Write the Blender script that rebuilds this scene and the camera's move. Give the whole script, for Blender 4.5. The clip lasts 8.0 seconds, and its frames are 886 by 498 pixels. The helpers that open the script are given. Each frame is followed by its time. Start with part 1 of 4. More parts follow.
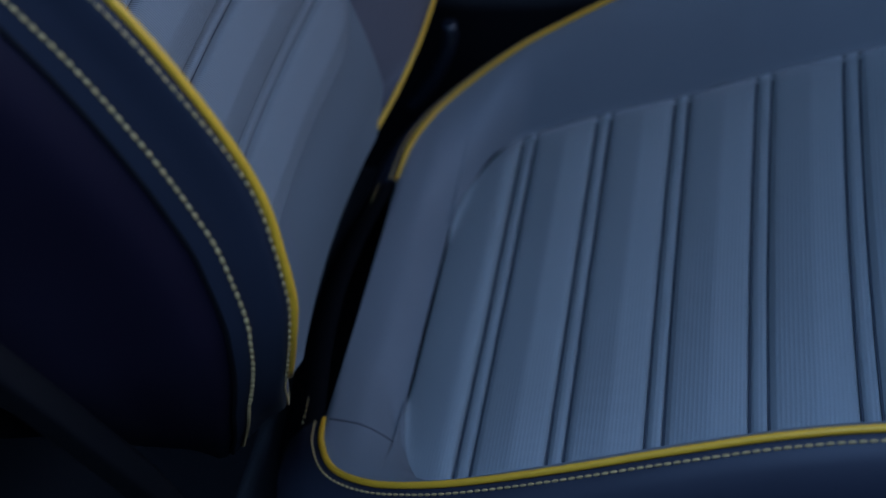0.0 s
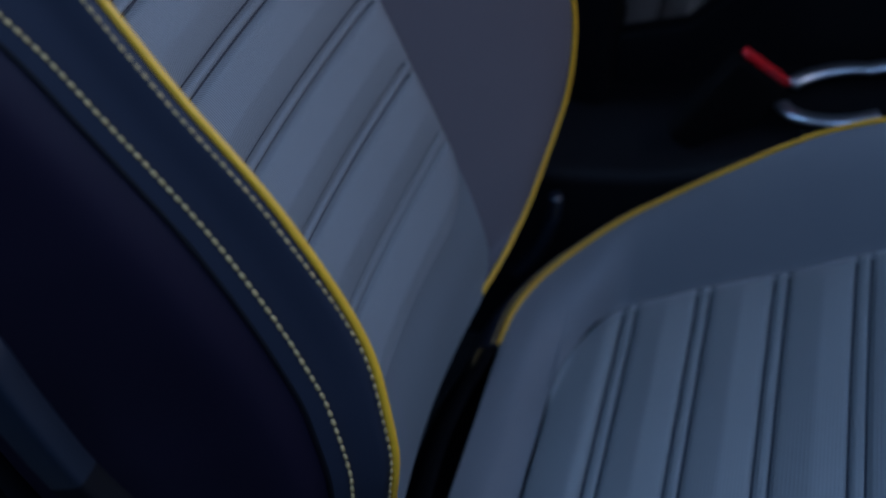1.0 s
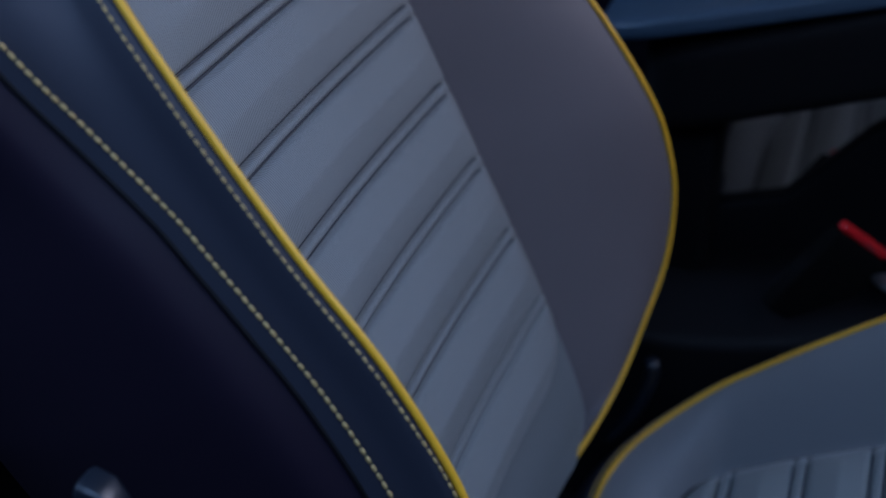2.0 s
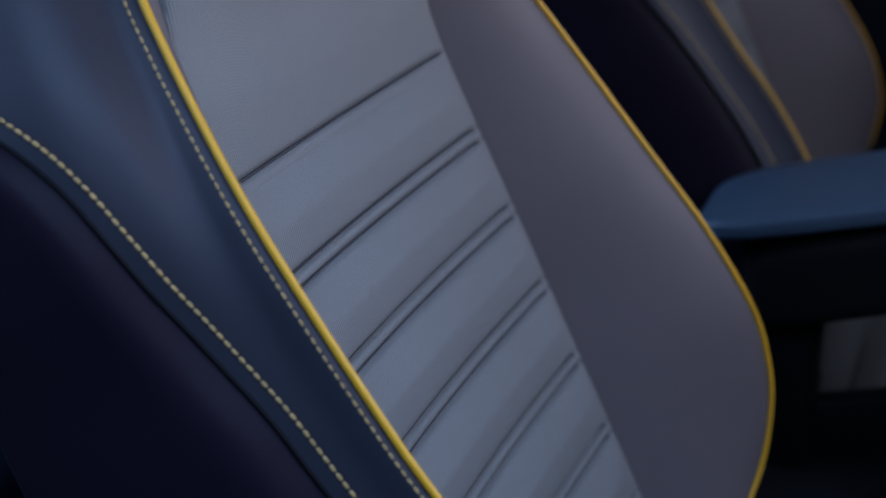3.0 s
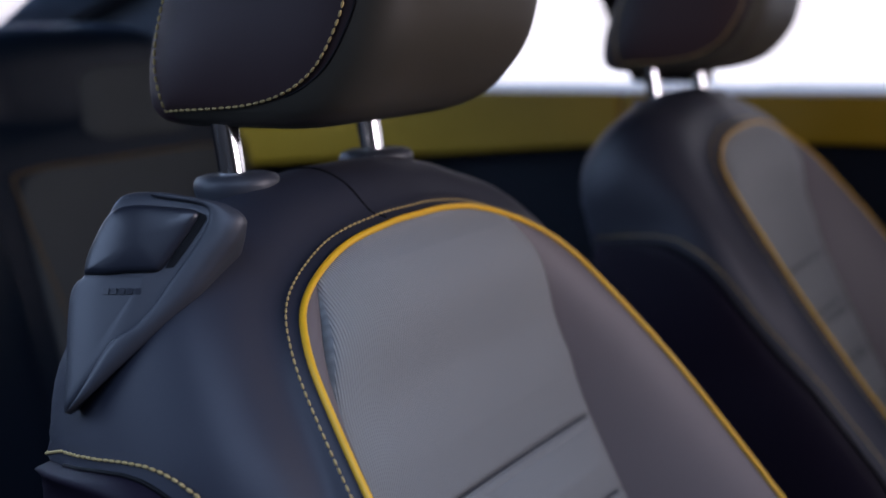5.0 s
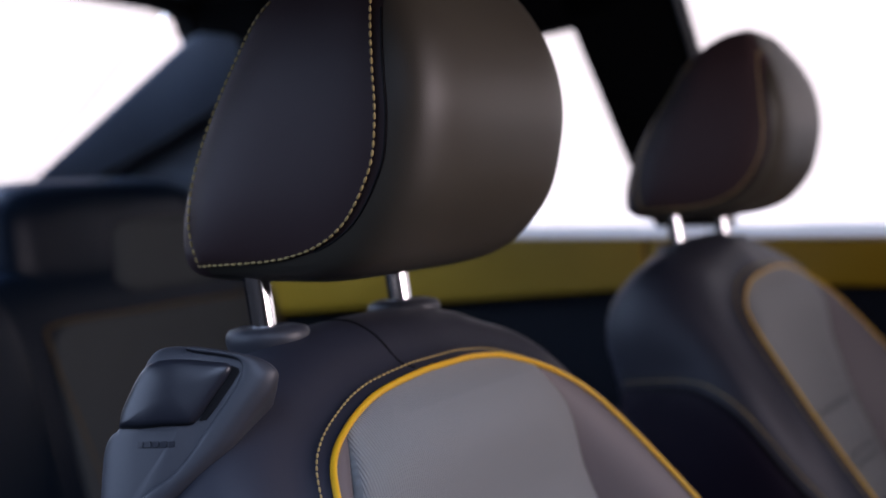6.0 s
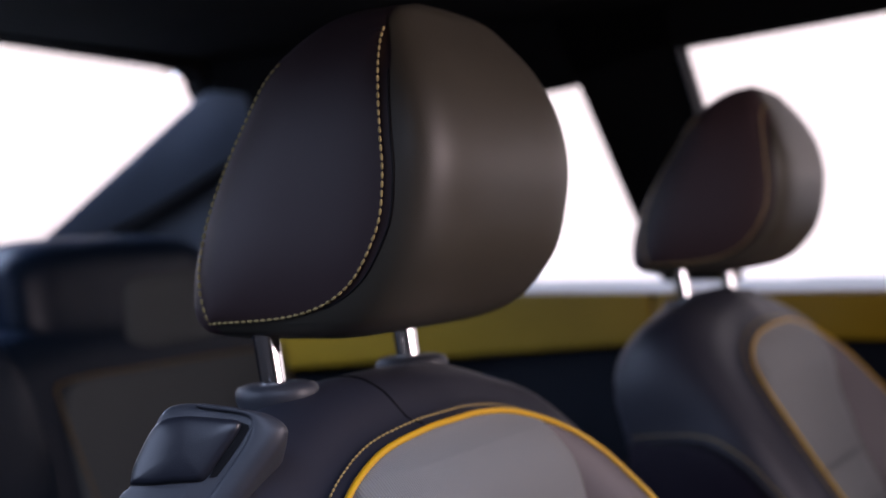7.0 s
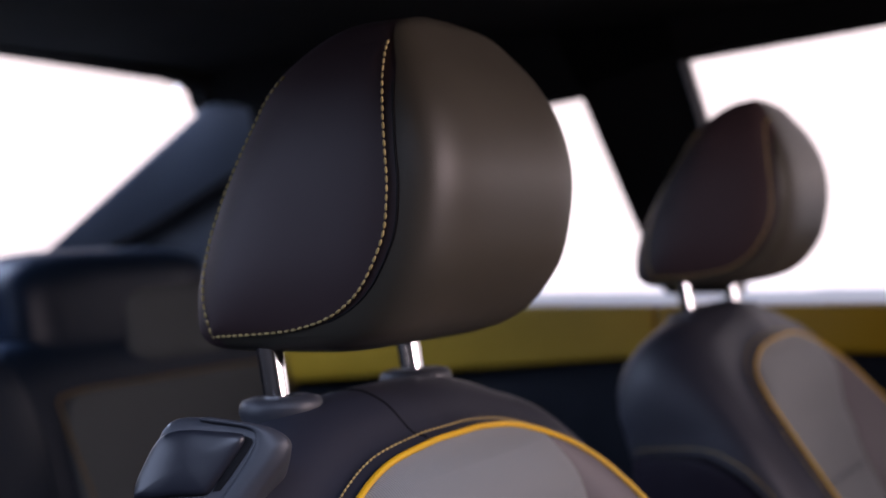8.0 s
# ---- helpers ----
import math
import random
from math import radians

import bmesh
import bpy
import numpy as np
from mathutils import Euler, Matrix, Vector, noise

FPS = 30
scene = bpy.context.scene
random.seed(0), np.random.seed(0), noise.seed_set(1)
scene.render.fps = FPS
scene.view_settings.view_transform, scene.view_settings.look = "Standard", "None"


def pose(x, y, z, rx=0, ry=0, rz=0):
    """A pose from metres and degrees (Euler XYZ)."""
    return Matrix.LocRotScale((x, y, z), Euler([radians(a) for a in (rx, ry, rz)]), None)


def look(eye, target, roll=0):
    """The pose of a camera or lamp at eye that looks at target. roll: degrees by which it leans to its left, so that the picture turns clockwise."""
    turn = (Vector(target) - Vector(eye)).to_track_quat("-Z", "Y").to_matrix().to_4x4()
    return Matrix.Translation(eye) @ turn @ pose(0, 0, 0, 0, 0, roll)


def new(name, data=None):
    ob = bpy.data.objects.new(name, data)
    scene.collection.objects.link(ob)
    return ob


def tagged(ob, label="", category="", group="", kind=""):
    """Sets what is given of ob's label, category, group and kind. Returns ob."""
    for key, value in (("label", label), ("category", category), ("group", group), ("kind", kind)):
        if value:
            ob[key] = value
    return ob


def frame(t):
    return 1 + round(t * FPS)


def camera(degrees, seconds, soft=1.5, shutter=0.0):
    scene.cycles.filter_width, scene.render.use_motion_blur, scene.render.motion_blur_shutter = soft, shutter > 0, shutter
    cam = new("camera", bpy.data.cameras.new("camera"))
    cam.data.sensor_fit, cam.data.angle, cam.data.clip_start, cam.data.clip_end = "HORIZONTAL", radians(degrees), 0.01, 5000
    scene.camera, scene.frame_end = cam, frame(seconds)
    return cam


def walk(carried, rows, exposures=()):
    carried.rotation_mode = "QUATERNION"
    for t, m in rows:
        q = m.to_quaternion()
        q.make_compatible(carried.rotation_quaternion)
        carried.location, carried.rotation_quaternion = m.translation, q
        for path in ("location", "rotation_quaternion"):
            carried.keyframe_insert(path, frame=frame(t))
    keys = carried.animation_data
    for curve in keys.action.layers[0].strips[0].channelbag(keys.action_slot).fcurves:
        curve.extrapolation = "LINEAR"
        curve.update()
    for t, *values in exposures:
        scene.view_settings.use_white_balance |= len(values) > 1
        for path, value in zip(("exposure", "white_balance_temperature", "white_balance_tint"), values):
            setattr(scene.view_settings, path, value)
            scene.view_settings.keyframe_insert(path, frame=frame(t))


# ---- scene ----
cam = camera(36.5, 8.0)
cam.data.dof.use_dof, cam.data.dof.focus_distance, cam.data.dof.aperture_fstop = True, 0.70, 5.2
PATH = [
    (0, look((0.1895, -0.6110, 0.9100), (0.0995, 0.0890, 0.2015), 3.90)),
    (0.5, look((0.1924, -0.6218, 0.9183), (0.0553, 0.1118, 0.2527), 2.77)),
    (1, look((0.1931, -0.6317, 0.9275), (0.0082, 0.1312, 0.3081), 1.79)),
    (1.5, look((0.1925, -0.6411, 0.9372), (-0.0393, 0.1469, 0.3668), 1.11)),
    (1.7, look((0.1920, -0.6446, 0.9411), (-0.0547, 0.1503, 0.3869), 0.94)),
    (2.8, look((0.1894, -0.6636, 0.9615), (-0.1483, 0.1701, 0.5245), 0.31)),
    (3, look((0.1891, -0.6670, 0.9648), (-0.1651, 0.1738, 0.5554), 0.04)),
    (3.5, look((0.1890, -0.6753, 0.9726), (-0.2020, 0.1787, 0.6295), -0.38)),
    (4, look((0.1899, -0.6834, 0.9793), (-0.2331, 0.1768, 0.6947), -0.51)),
    (4.5, look((0.1917, -0.6913, 0.9848), (-0.2589, 0.1722, 0.7583), -0.78)),
    (5, look((0.1944, -0.6988, 0.9892), (-0.2780, 0.1664, 0.8212), -1.09)),
    (5.2, look((0.1957, -0.7016, 0.9906), (-0.2837, 0.1646, 0.8494), -1.33)),
    (6.5, look((0.2045, -0.7162, 0.9959), (-0.2920, 0.1512, 0.9617), -2.09)),
    (7, look((0.2067, -0.7193, 0.9966), (-0.2916, 0.1474, 0.9759), -2.21)),
    (7.5, look((0.2072, -0.7203, 0.9969), (-0.2921, 0.1460, 0.9824), -2.18)),
    (8, look((0.2050, -0.7187, 0.9973), (-0.2945, 0.1475, 0.9856), -2.16)),
]
walk(cam, PATH, [(0.0, 0.47, 4950, 19), (1.0, 0.36, 5060, 20), (2.0, 0.44, 5280, 21), (3.5, 0.64, 5650, 23), (5.0, 0.62, 6150, 26), (8.0, 0.86, 6850, 34)])

# ---- light ----
SUN_ELEVATION, SUN_TURN = radians(13), radians(70)
world = bpy.data.worlds.new("world")
scene.world = world
world.use_nodes = True
wn = world.node_tree.nodes
sky = wn.new("ShaderNodeTexSky")
sky.sky_type, sky.sun_disc = "NISHITA", False
sky.sun_elevation, sky.sun_rotation = SUN_ELEVATION, SUN_TURN
world.node_tree.links.new(sky.outputs["Color"], wn["Background"].inputs["Color"])
wn["Background"].inputs["Strength"].default_value = 0.05
sun = new("sun", bpy.data.lights.new("sun", "SUN"))
sun.data.energy, sun.data.angle, sun.data.color = 0.15, radians(30), (1.0, 0.98, 0.95)
sun.matrix_world = look((4, 6, 6), (4 - math.cos(SUN_ELEVATION) * math.sin(SUN_TURN), 6 - math.cos(SUN_ELEVATION) * math.cos(SUN_TURN), 6 - math.sin(SUN_ELEVATION)))

# unseen area lamps, added for sky light at the open doors, the windscreen's opening and behind the tailgate window
def sky_lamp(name, at, aim, size, energy, colour):
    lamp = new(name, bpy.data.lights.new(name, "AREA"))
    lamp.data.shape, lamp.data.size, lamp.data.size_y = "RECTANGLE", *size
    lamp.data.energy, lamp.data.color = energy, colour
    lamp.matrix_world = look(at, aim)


sky_lamp("front_door_sky_lamp", (0.34, -0.57, 1.50), (0.15, 0.0, 0.40), (1.2, 0.5), 8.4, (0.50, 0.73, 1.0))
sky_lamp("rear_door_sky_lamp", (-1.00, -0.80, 1.20), (-0.25, 0.10, 0.78), (0.8, 0.6), 3.1, (0.50, 0.73, 1.0))
sky_lamp("windscreen_sky_lamp", (0.81, 0.10, 1.09), (-0.30, 0.04, 0.80), (0.62, 0.40), 5.1, (1.0, 0.965, 0.965))
sky_lamp("tailgate_sky_lamp", (-2.00, 0.25, 1.75), (-1.05, 0.45, 0.88), (1.3, 0.6), 19.0, (0.50, 0.73, 1.0))


# ---- materials ----
def material(name, base, rough=0.6, metal=0.0, vary=0.12, scale=60.0, bump=0.15, fine=900.0, coat=0.0, sheen=0.0, tint=None, gloss=0.5):
    """A surface with broad stains and fine grain: vary changes the colour, bump the relief."""
    m = bpy.data.materials.new(name)
    m.use_nodes = True
    nodes, links = m.node_tree.nodes, m.node_tree.links
    b = nodes["Principled BSDF"]
    b.inputs["Metallic"].default_value = metal
    b.inputs["Specular IOR Level"].default_value = gloss
    b.inputs["Coat Weight"].default_value = coat
    b.inputs["Sheen Weight"].default_value = sheen
    co = nodes.new("ShaderNodeTexCoord")
    broad = nodes.new("ShaderNodeTexNoise")
    broad.inputs["Scale"].default_value, broad.inputs["Detail"].default_value = scale / 6, 5
    links.new(co.outputs["Object"], broad.inputs["Vector"])
    ramp = nodes.new("ShaderNodeMix")
    ramp.data_type = "RGBA"
    other = tint or base
    ramp.inputs["A"].default_value = (*[c * (1 - vary) for c in base], 1)
    ramp.inputs["B"].default_value = (*[min(1, c * (1 + vary)) for c in other], 1)
    links.new(broad.outputs["Fac"], ramp.inputs["Factor"])
    links.new(ramp.outputs["Result"], b.inputs["Base Color"])
    rr = nodes.new("ShaderNodeMapRange")
    rr.inputs["To Min"].default_value, rr.inputs["To Max"].default_value = max(0.02, rough - 0.08), min(1, rough + 0.08)
    links.new(broad.outputs["Fac"], rr.inputs["Value"])
    links.new(rr.outputs["Result"], b.inputs["Roughness"])
    if bump:
        grain = nodes.new("ShaderNodeTexVoronoi")
        grain.inputs["Scale"].default_value = fine
        links.new(co.outputs["Object"], grain.inputs["Vector"])
        bp = nodes.new("ShaderNodeBump")
        bp.inputs["Strength"].default_value, bp.inputs["Distance"].default_value = bump, 0.0006
        links.new(grain.outputs["Distance"], bp.inputs["Height"])
        links.new(bp.outputs["Normal"], b.inputs["Normal"])
    return m


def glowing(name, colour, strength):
    """Glow for added backdrops that stand for bright ground and sky beyond the windows."""
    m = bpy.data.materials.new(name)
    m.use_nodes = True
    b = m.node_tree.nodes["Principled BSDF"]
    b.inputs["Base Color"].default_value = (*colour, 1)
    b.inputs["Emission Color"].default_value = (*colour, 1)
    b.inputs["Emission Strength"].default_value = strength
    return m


def ribbed(name, base, axis, pitch=0.0022, strength=0.3):
    """Woven upholstery with fine cords that run along the seat."""
    m = material(name, base, rough=0.85, vary=0.08, sheen=0.15)
    nodes, links = m.node_tree.nodes, m.node_tree.links
    co = nodes.new("ShaderNodeTexCoord")
    sep = nodes.new("ShaderNodeSeparateXYZ")
    links.new(co.outputs["Object"], sep.inputs["Vector"])
    mul = nodes.new("ShaderNodeMath")
    mul.operation = "MULTIPLY"
    mul.inputs[1].default_value = 2 * math.pi / pitch
    links.new(sep.outputs[axis], mul.inputs[0])
    wave = nodes.new("ShaderNodeMath")
    wave.operation = "SINE"
    links.new(mul.outputs[0], wave.inputs[0])
    bp = nodes.new("ShaderNodeBump")
    bp.inputs["Strength"].default_value, bp.inputs["Distance"].default_value = strength, 0.0006
    links.new(wave.outputs[0], bp.inputs["Height"])
    old = nodes["Bump"]
    links.new(old.outputs["Normal"], bp.inputs["Normal"])
    links.new(bp.outputs["Normal"], nodes["Principled BSDF"].inputs["Normal"])
    return m


NAVY = material("navy_leather", (0.0195, 0.0212, 0.0325), gloss=0.42, rough=0.54, bump=0.08, fine=1600)
BLACK_SIDE = material("black_side_leather", (0.0104, 0.0073, 0.0146), gloss=0.10, rough=0.5, bump=0.1, fine=1400)
# the headrest's own leather again, tinted for the windscreen light on its front
LIT_FACE = material("lit_headrest_leather", (0.043, 0.037, 0.0275), gloss=0.36, rough=0.48, bump=0.1, fine=1400)
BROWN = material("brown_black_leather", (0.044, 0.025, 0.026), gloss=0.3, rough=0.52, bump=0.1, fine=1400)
GREY = material("grey_leather", (0.122, 0.108, 0.114), gloss=0.35, rough=0.55, bump=0.1, fine=1400)
CLOTH_BACK = ribbed("grey_ribbed_cloth", (0.195, 0.208, 0.212), "Y", pitch=0.0018, strength=0.5)
CLOTH_SEAT = ribbed("grey_ribbed_cloth_seat", (0.238, 0.260, 0.264), "X", strength=0.2)
BORDER = material("grey_border_leather", (0.168, 0.178, 0.188), gloss=0.35, rough=0.6, bump=0.1, fine=1400)
PLAIN = material("plain_grey_cloth", (0.150, 0.168, 0.180), rough=0.75, bump=0.12, fine=1400)
PIPING = material("yellow_piping", (0.70, 0.385, 0.012), rough=0.45, bump=0.1)
THREAD = material("yellow_thread", (0.42, 0.30, 0.115), rough=0.7, bump=0.0)
SEAM = material("dark_thread_and_shade", (0.062, 0.069, 0.082), gloss=0.1, rough=0.9, bump=0.0)
CHROME = material("chrome", (0.75, 0.75, 0.76), rough=0.1, metal=1.0, vary=0.03, bump=0.0)
PLASTIC = material("grey_plastic", (0.037, 0.040, 0.050), rough=0.45, bump=0.1, fine=1400)
FLAP = material("dark_grey_flap", (0.016, 0.018, 0.026), rough=0.33, bump=0.08, fine=1400)
LEVER = material("satin_lever_plastic", (0.009, 0.012, 0.019), gloss=0.5, rough=0.36, bump=0.06, fine=1400)
BLACK = material("black_plastic", (0.004, 0.004, 0.005), gloss=0.15, rough=0.6, bump=0.1, fine=1400)
LINER = material("black_headliner", (0.0015, 0.0015, 0.0016), gloss=0.1, rough=0.95, bump=0.3, fine=500)
CARPET = material("black_carpet", (0.006, 0.006, 0.007), gloss=0.1, rough=0.95, bump=0.6, fine=300)
YELLOW = material("yellow_door_trim", (0.25, 0.150, 0.005), gloss=0.3, rough=0.45, bump=0.05)
CARD = material("dark_blue_door_card", (0.004, 0.006, 0.011), gloss=0.15, rough=0.6, bump=0.1, fine=1400)
ARM = material("blue_grey_armrest", (0.04, 0.07, 0.11), rough=0.5, bump=0.1, fine=1400)
RED = material("red_plastic", (0.55, 0.012, 0.015), rough=0.35, bump=0.05)
SILVER = material("satin_silver", (0.72, 0.75, 0.78), rough=0.38, metal=1.0, vary=0.03, bump=0.0)
WALL = material("dark_wall", (0.03, 0.028, 0.027), rough=0.9, scale=4.0, bump=0.4, fine=60)
# rear bench colours are darkened for the shade behind the front seats
BENCH = material("shaded_navy_leather", (0.0056, 0.0120, 0.0240), gloss=0.14, rough=0.36, bump=0.1, fine=1400)
BENCH_GREY = material("shaded_grey_cloth", (0.076, 0.086, 0.090), gloss=0.1, rough=0.8, bump=0.1)
BENCH_PIPING = material("shaded_piping", (0.13, 0.075, 0.012), rough=0.6, bump=0.1)
PILLAR = material("blue_grey_trim", (0.044, 0.058, 0.080), gloss=0.5, rough=0.45, bump=0.15, fine=1200)
QUARTER = material("dark_quarter_trim", (0.011, 0.015, 0.022), gloss=0.3, rough=0.55, bump=0.15, fine=1200)
SEAL = material("grey_window_seal", (0.10, 0.105, 0.11), gloss=0.3, rough=0.6, bump=0.1, fine=1400)
CONCRETE = material("worn_concrete", (0.12, 0.118, 0.115), rough=0.9, scale=2.0, bump=0.4, fine=40)
GLASS = material("window_glass", (0.95, 0.97, 0.96), rough=0.09, vary=0.01, bump=0.0)
GLASS.node_tree.nodes["Principled BSDF"].inputs["Transmission Weight"].default_value = 1.0
GLASS.node_tree.nodes["Map Range"].inputs["To Min"].default_value = 0.0
GLASS.node_tree.nodes["Map Range"].inputs["To Max"].default_value = 0.004
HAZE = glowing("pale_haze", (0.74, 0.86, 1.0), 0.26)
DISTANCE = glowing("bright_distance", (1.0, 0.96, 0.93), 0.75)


# ---- mesh helpers ----
def curve(points, count):
    """count points at even spacing on a smooth curve through the given ones."""
    p = np.asarray(points, float)
    p = np.vstack([2 * p[0] - p[1], p, 2 * p[-1] - p[-2]])
    out = []
    t = np.linspace(0, 1, 24, endpoint=False)[:, None]
    for a, b, c, d in zip(p[:-3], p[1:-2], p[2:-1], p[3:]):
        out.append(0.5 * (2 * b + (c - a) * t + (2 * a - 5 * b + 4 * c - d) * t ** 2 + (3 * b - a - 3 * c + d) * t ** 3))
    q = np.vstack([*out, p[-2:-1]])
    run = np.concatenate([[0], np.cumsum(np.linalg.norm(np.diff(q, axis=0), axis=1))])
    at = np.linspace(0, run[-1], count)
    return np.stack([np.interp(at, run, q[:, k]) for k in range(q.shape[1])], 1)


def table(x, pairs):
    """A smooth function through a few (x, y) pairs."""
    q = curve(pairs, 400)
    return np.interp(x, q[:, 0], q[:, 1])


def sheet(rows, wrap=False):
    """Vertices and faces of a grid of points."""
    rows = np.asarray(rows, float)
    r, c = rows.shape[:2]
    idx = np.arange(r * c).reshape(r, c)
    nxt = np.roll(idx, -1, 1) if wrap else idx[:, 1:]
    cur = idx if wrap else idx[:, :-1]
    f = np.stack([cur[:-1], nxt[:-1], nxt[1:], cur[1:]], -1).reshape(-1, 4)
    return rows.reshape(-1, 3), f


def join(*pieces):
    vs, fs, n = [], [], 0
    for v, f in pieces:
        v = np.asarray(v, float).reshape(-1, 3)
        vs.append(v)
        fs += [tuple(int(i) + n for i in q) for q in f]
        n += len(v)
    return np.vstack(vs), fs


def tube(path, radius, sides=8):
    path = np.asarray(path, float)
    tan = np.gradient(path, axis=0)
    tan /= np.linalg.norm(tan, axis=1)[:, None] + 1e-12
    up = np.array([0.31, 0.17, 0.93])
    a = np.cross(tan, up)
    a /= np.linalg.norm(a, axis=1)[:, None]
    b = np.cross(tan, a)
    ang = np.linspace(0, 2 * np.pi, sides, endpoint=False)
    ring = path[:, None] + radius * (np.cos(ang)[None, :, None] * a[:, None] + np.sin(ang)[None, :, None] * b[:, None])
    v, f = sheet(ring, True)
    n = len(path)
    return v, [tuple(q) for q in f] + [tuple(range(sides))[::-1], tuple(range((n - 1) * sides, n * sides))]


def stitches(path, pitch, length, radius):
    """A row of separate threads along a path; each is a small spindle."""
    path = np.asarray(path, float)
    run = np.concatenate([[0], np.cumsum(np.linalg.norm(np.diff(path, axis=0), axis=1))])
    out = []
    for s in np.arange(pitch / 2, run[-1] - pitch / 2, pitch):
        ends = [np.array([np.interp(s + e * length / 2, run, path[:, k]) for k in range(3)]) for e in (-1, -0.6, 0, 0.6, 1)]
        v, f = tube(np.array(ends), radius, 6)
        v = v.reshape(5, 6, 3)
        for k, w in enumerate((0.25, 0.85, 1.0, 0.85, 0.25)):
            m = v[k].mean(0)
            v[k] = m + (v[k] - m) * w
        out.append((v.reshape(-1, 3), f))
    return join(*out)


def thing(name, at, label, category, group="", kind=""):
    ob = new(name)
    ob.location = at
    ob.empty_display_size = 0.05
    return tagged(ob, label, category, group, kind)


def mesh_of(name, geo, mat, base=(0, 0, 0), smooth=True, bevel=0.0):
    v, f = geo
    me = bpy.data.meshes.new(name)
    me.from_pydata([tuple(p) for p in np.asarray(v, float) - np.asarray(base, float)], [], [tuple(int(i) for i in q) for q in f])
    me.materials.append(mat)
    bm = bmesh.new()
    bm.from_mesh(me)
    bmesh.ops.remove_doubles(bm, verts=bm.verts, dist=1e-6)
    if bevel:
        hard = [e for e in bm.edges if len(e.link_faces) == 2 and e.calc_face_angle(0) > 0.6]
        bmesh.ops.bevel(bm, geom=hard, offset=bevel, segments=3, profile=0.5, affect="EDGES", clamp_overlap=True)
    bmesh.ops.recalc_face_normals(bm, faces=bm.faces)
    bm.to_mesh(me)
    bm.free()
    me.polygons.foreach_set("use_smooth", [smooth] * len(me.polygons))
    return me


def part(name, geo, mat, parent, label="", smooth=True, bevel=0.0, kind=""):
    """One mesh under a thing or under a part. The points are given in the world."""
    top = parent
    while top.parent:
        top = top.parent
    ob = new(name, mesh_of(name, geo, mat, tuple(top.location), smooth, bevel))
    ob.parent = parent
    return tagged(ob, label, kind=kind)


def solid(name, geo, mat, label, category, smooth=False, bevel=0.0, kind="structure"):
    """A top-level mesh of its own."""
    return tagged(new(name, mesh_of(name, geo, mat, (0, 0, 0), smooth, bevel)), label, category, kind=kind)


def box(lo, hi):
    (a, b, c), (d, e, f) = lo, hi
    v = [(a, b, c), (d, b, c), (d, e, c), (a, e, c), (a, b, f), (d, b, f), (d, e, f), (a, e, f)]
    return np.array(v, float), [(3, 2, 1, 0), (4, 5, 6, 7), (0, 1, 5, 4), (1, 2, 6, 5), (2, 3, 7, 6), (3, 0, 4, 7)]


def prism(outline, offset):
    """A closed outline of 3D points pushed along an offset."""
    p = np.asarray(outline, float)
    n = len(p)
    return np.vstack([p, p + np.asarray(offset, float)]), [tuple(range(n))[::-1], tuple(range(n, 2 * n))] + [(k, (k + 1) % n, n + (k + 1) % n, n + k) for k in range(n)]


# ---- seat shape ----
LEAN = radians(26.8)
FOOT = np.array([0.008, 0.0, 0.415])
RISE = np.array([-math.sin(LEAN), 0.0, math.cos(LEAN)])
FRONT = np.array([math.cos(LEAN), 0.0, math.sin(LEAN)])
TOP = 0.505
# half of the piping: y, height along the backrest, depth in front of its middle
EDGE = [(0.105, -0.132, -0.033), (0.132, -0.119, -0.013), (0.165, -0.100, 0.009), (0.195, -0.069, 0.035), (0.217, -0.038, 0.058),
        (0.226, 0.002, 0.078), (0.223, 0.040, 0.090), (0.216, 0.084, 0.096), (0.2115, 0.150, 0.0885), (0.2092, 0.218, 0.0725), (0.203, 0.295, 0.056), (0.195, 0.353, 0.044),
        (0.178, 0.416, 0.030), (0.162, 0.454, 0.021), (0.136, 0.479, 0.0146), (0.086, 0.4985, 0.013), (0.035, 0.5045, 0.017), (0.0, TOP, 0.018)]
BACK = -0.15


def back_n(s):
    """Depth of the back panel: the backrest thins towards its top."""
    return table(s, [(-0.14, BACK), (0.25, BACK), (0.36, -0.154), (0.425, -0.157), (0.45, -0.147), (0.475, -0.140), (0.51, -0.136)])


def back_point(y, s, n):
    y, s, n = np.broadcast_arrays(np.asarray(y, float), np.asarray(s, float), np.asarray(n, float))
    p = FOOT + s[..., None] * RISE + n[..., None] * FRONT
    p[..., 1] += y
    return p


def edge_y(s):
    q = curve(EDGE, 600)
    return np.interp(s, q[:, 1], q[:, 0])


def edge_n(s):
    q = curve(EDGE, 600)
    return np.interp(s, q[:, 1], q[:, 2])


def middle_n(s):
    return table(s, [(-0.14, -0.036), (-0.12, -0.028), (-0.08, -0.021), (0.0, -0.018), (0.2, -0.016), (0.34, -0.015), (0.39, -0.008), (0.43, 0.002), (0.47, 0.013), (0.51, 0.019)])


def seam_y(s):
    return np.minimum(table(s, [(-0.14, 0.14), (0.0, 0.145), (0.34, 0.145), (0.40, 0.142), (0.45, 0.131), (0.48, 0.121), (0.51, 0.112)]), edge_y(s))


CHANNELS = [-0.0112 + 0.0583 * k for k in range(6)]


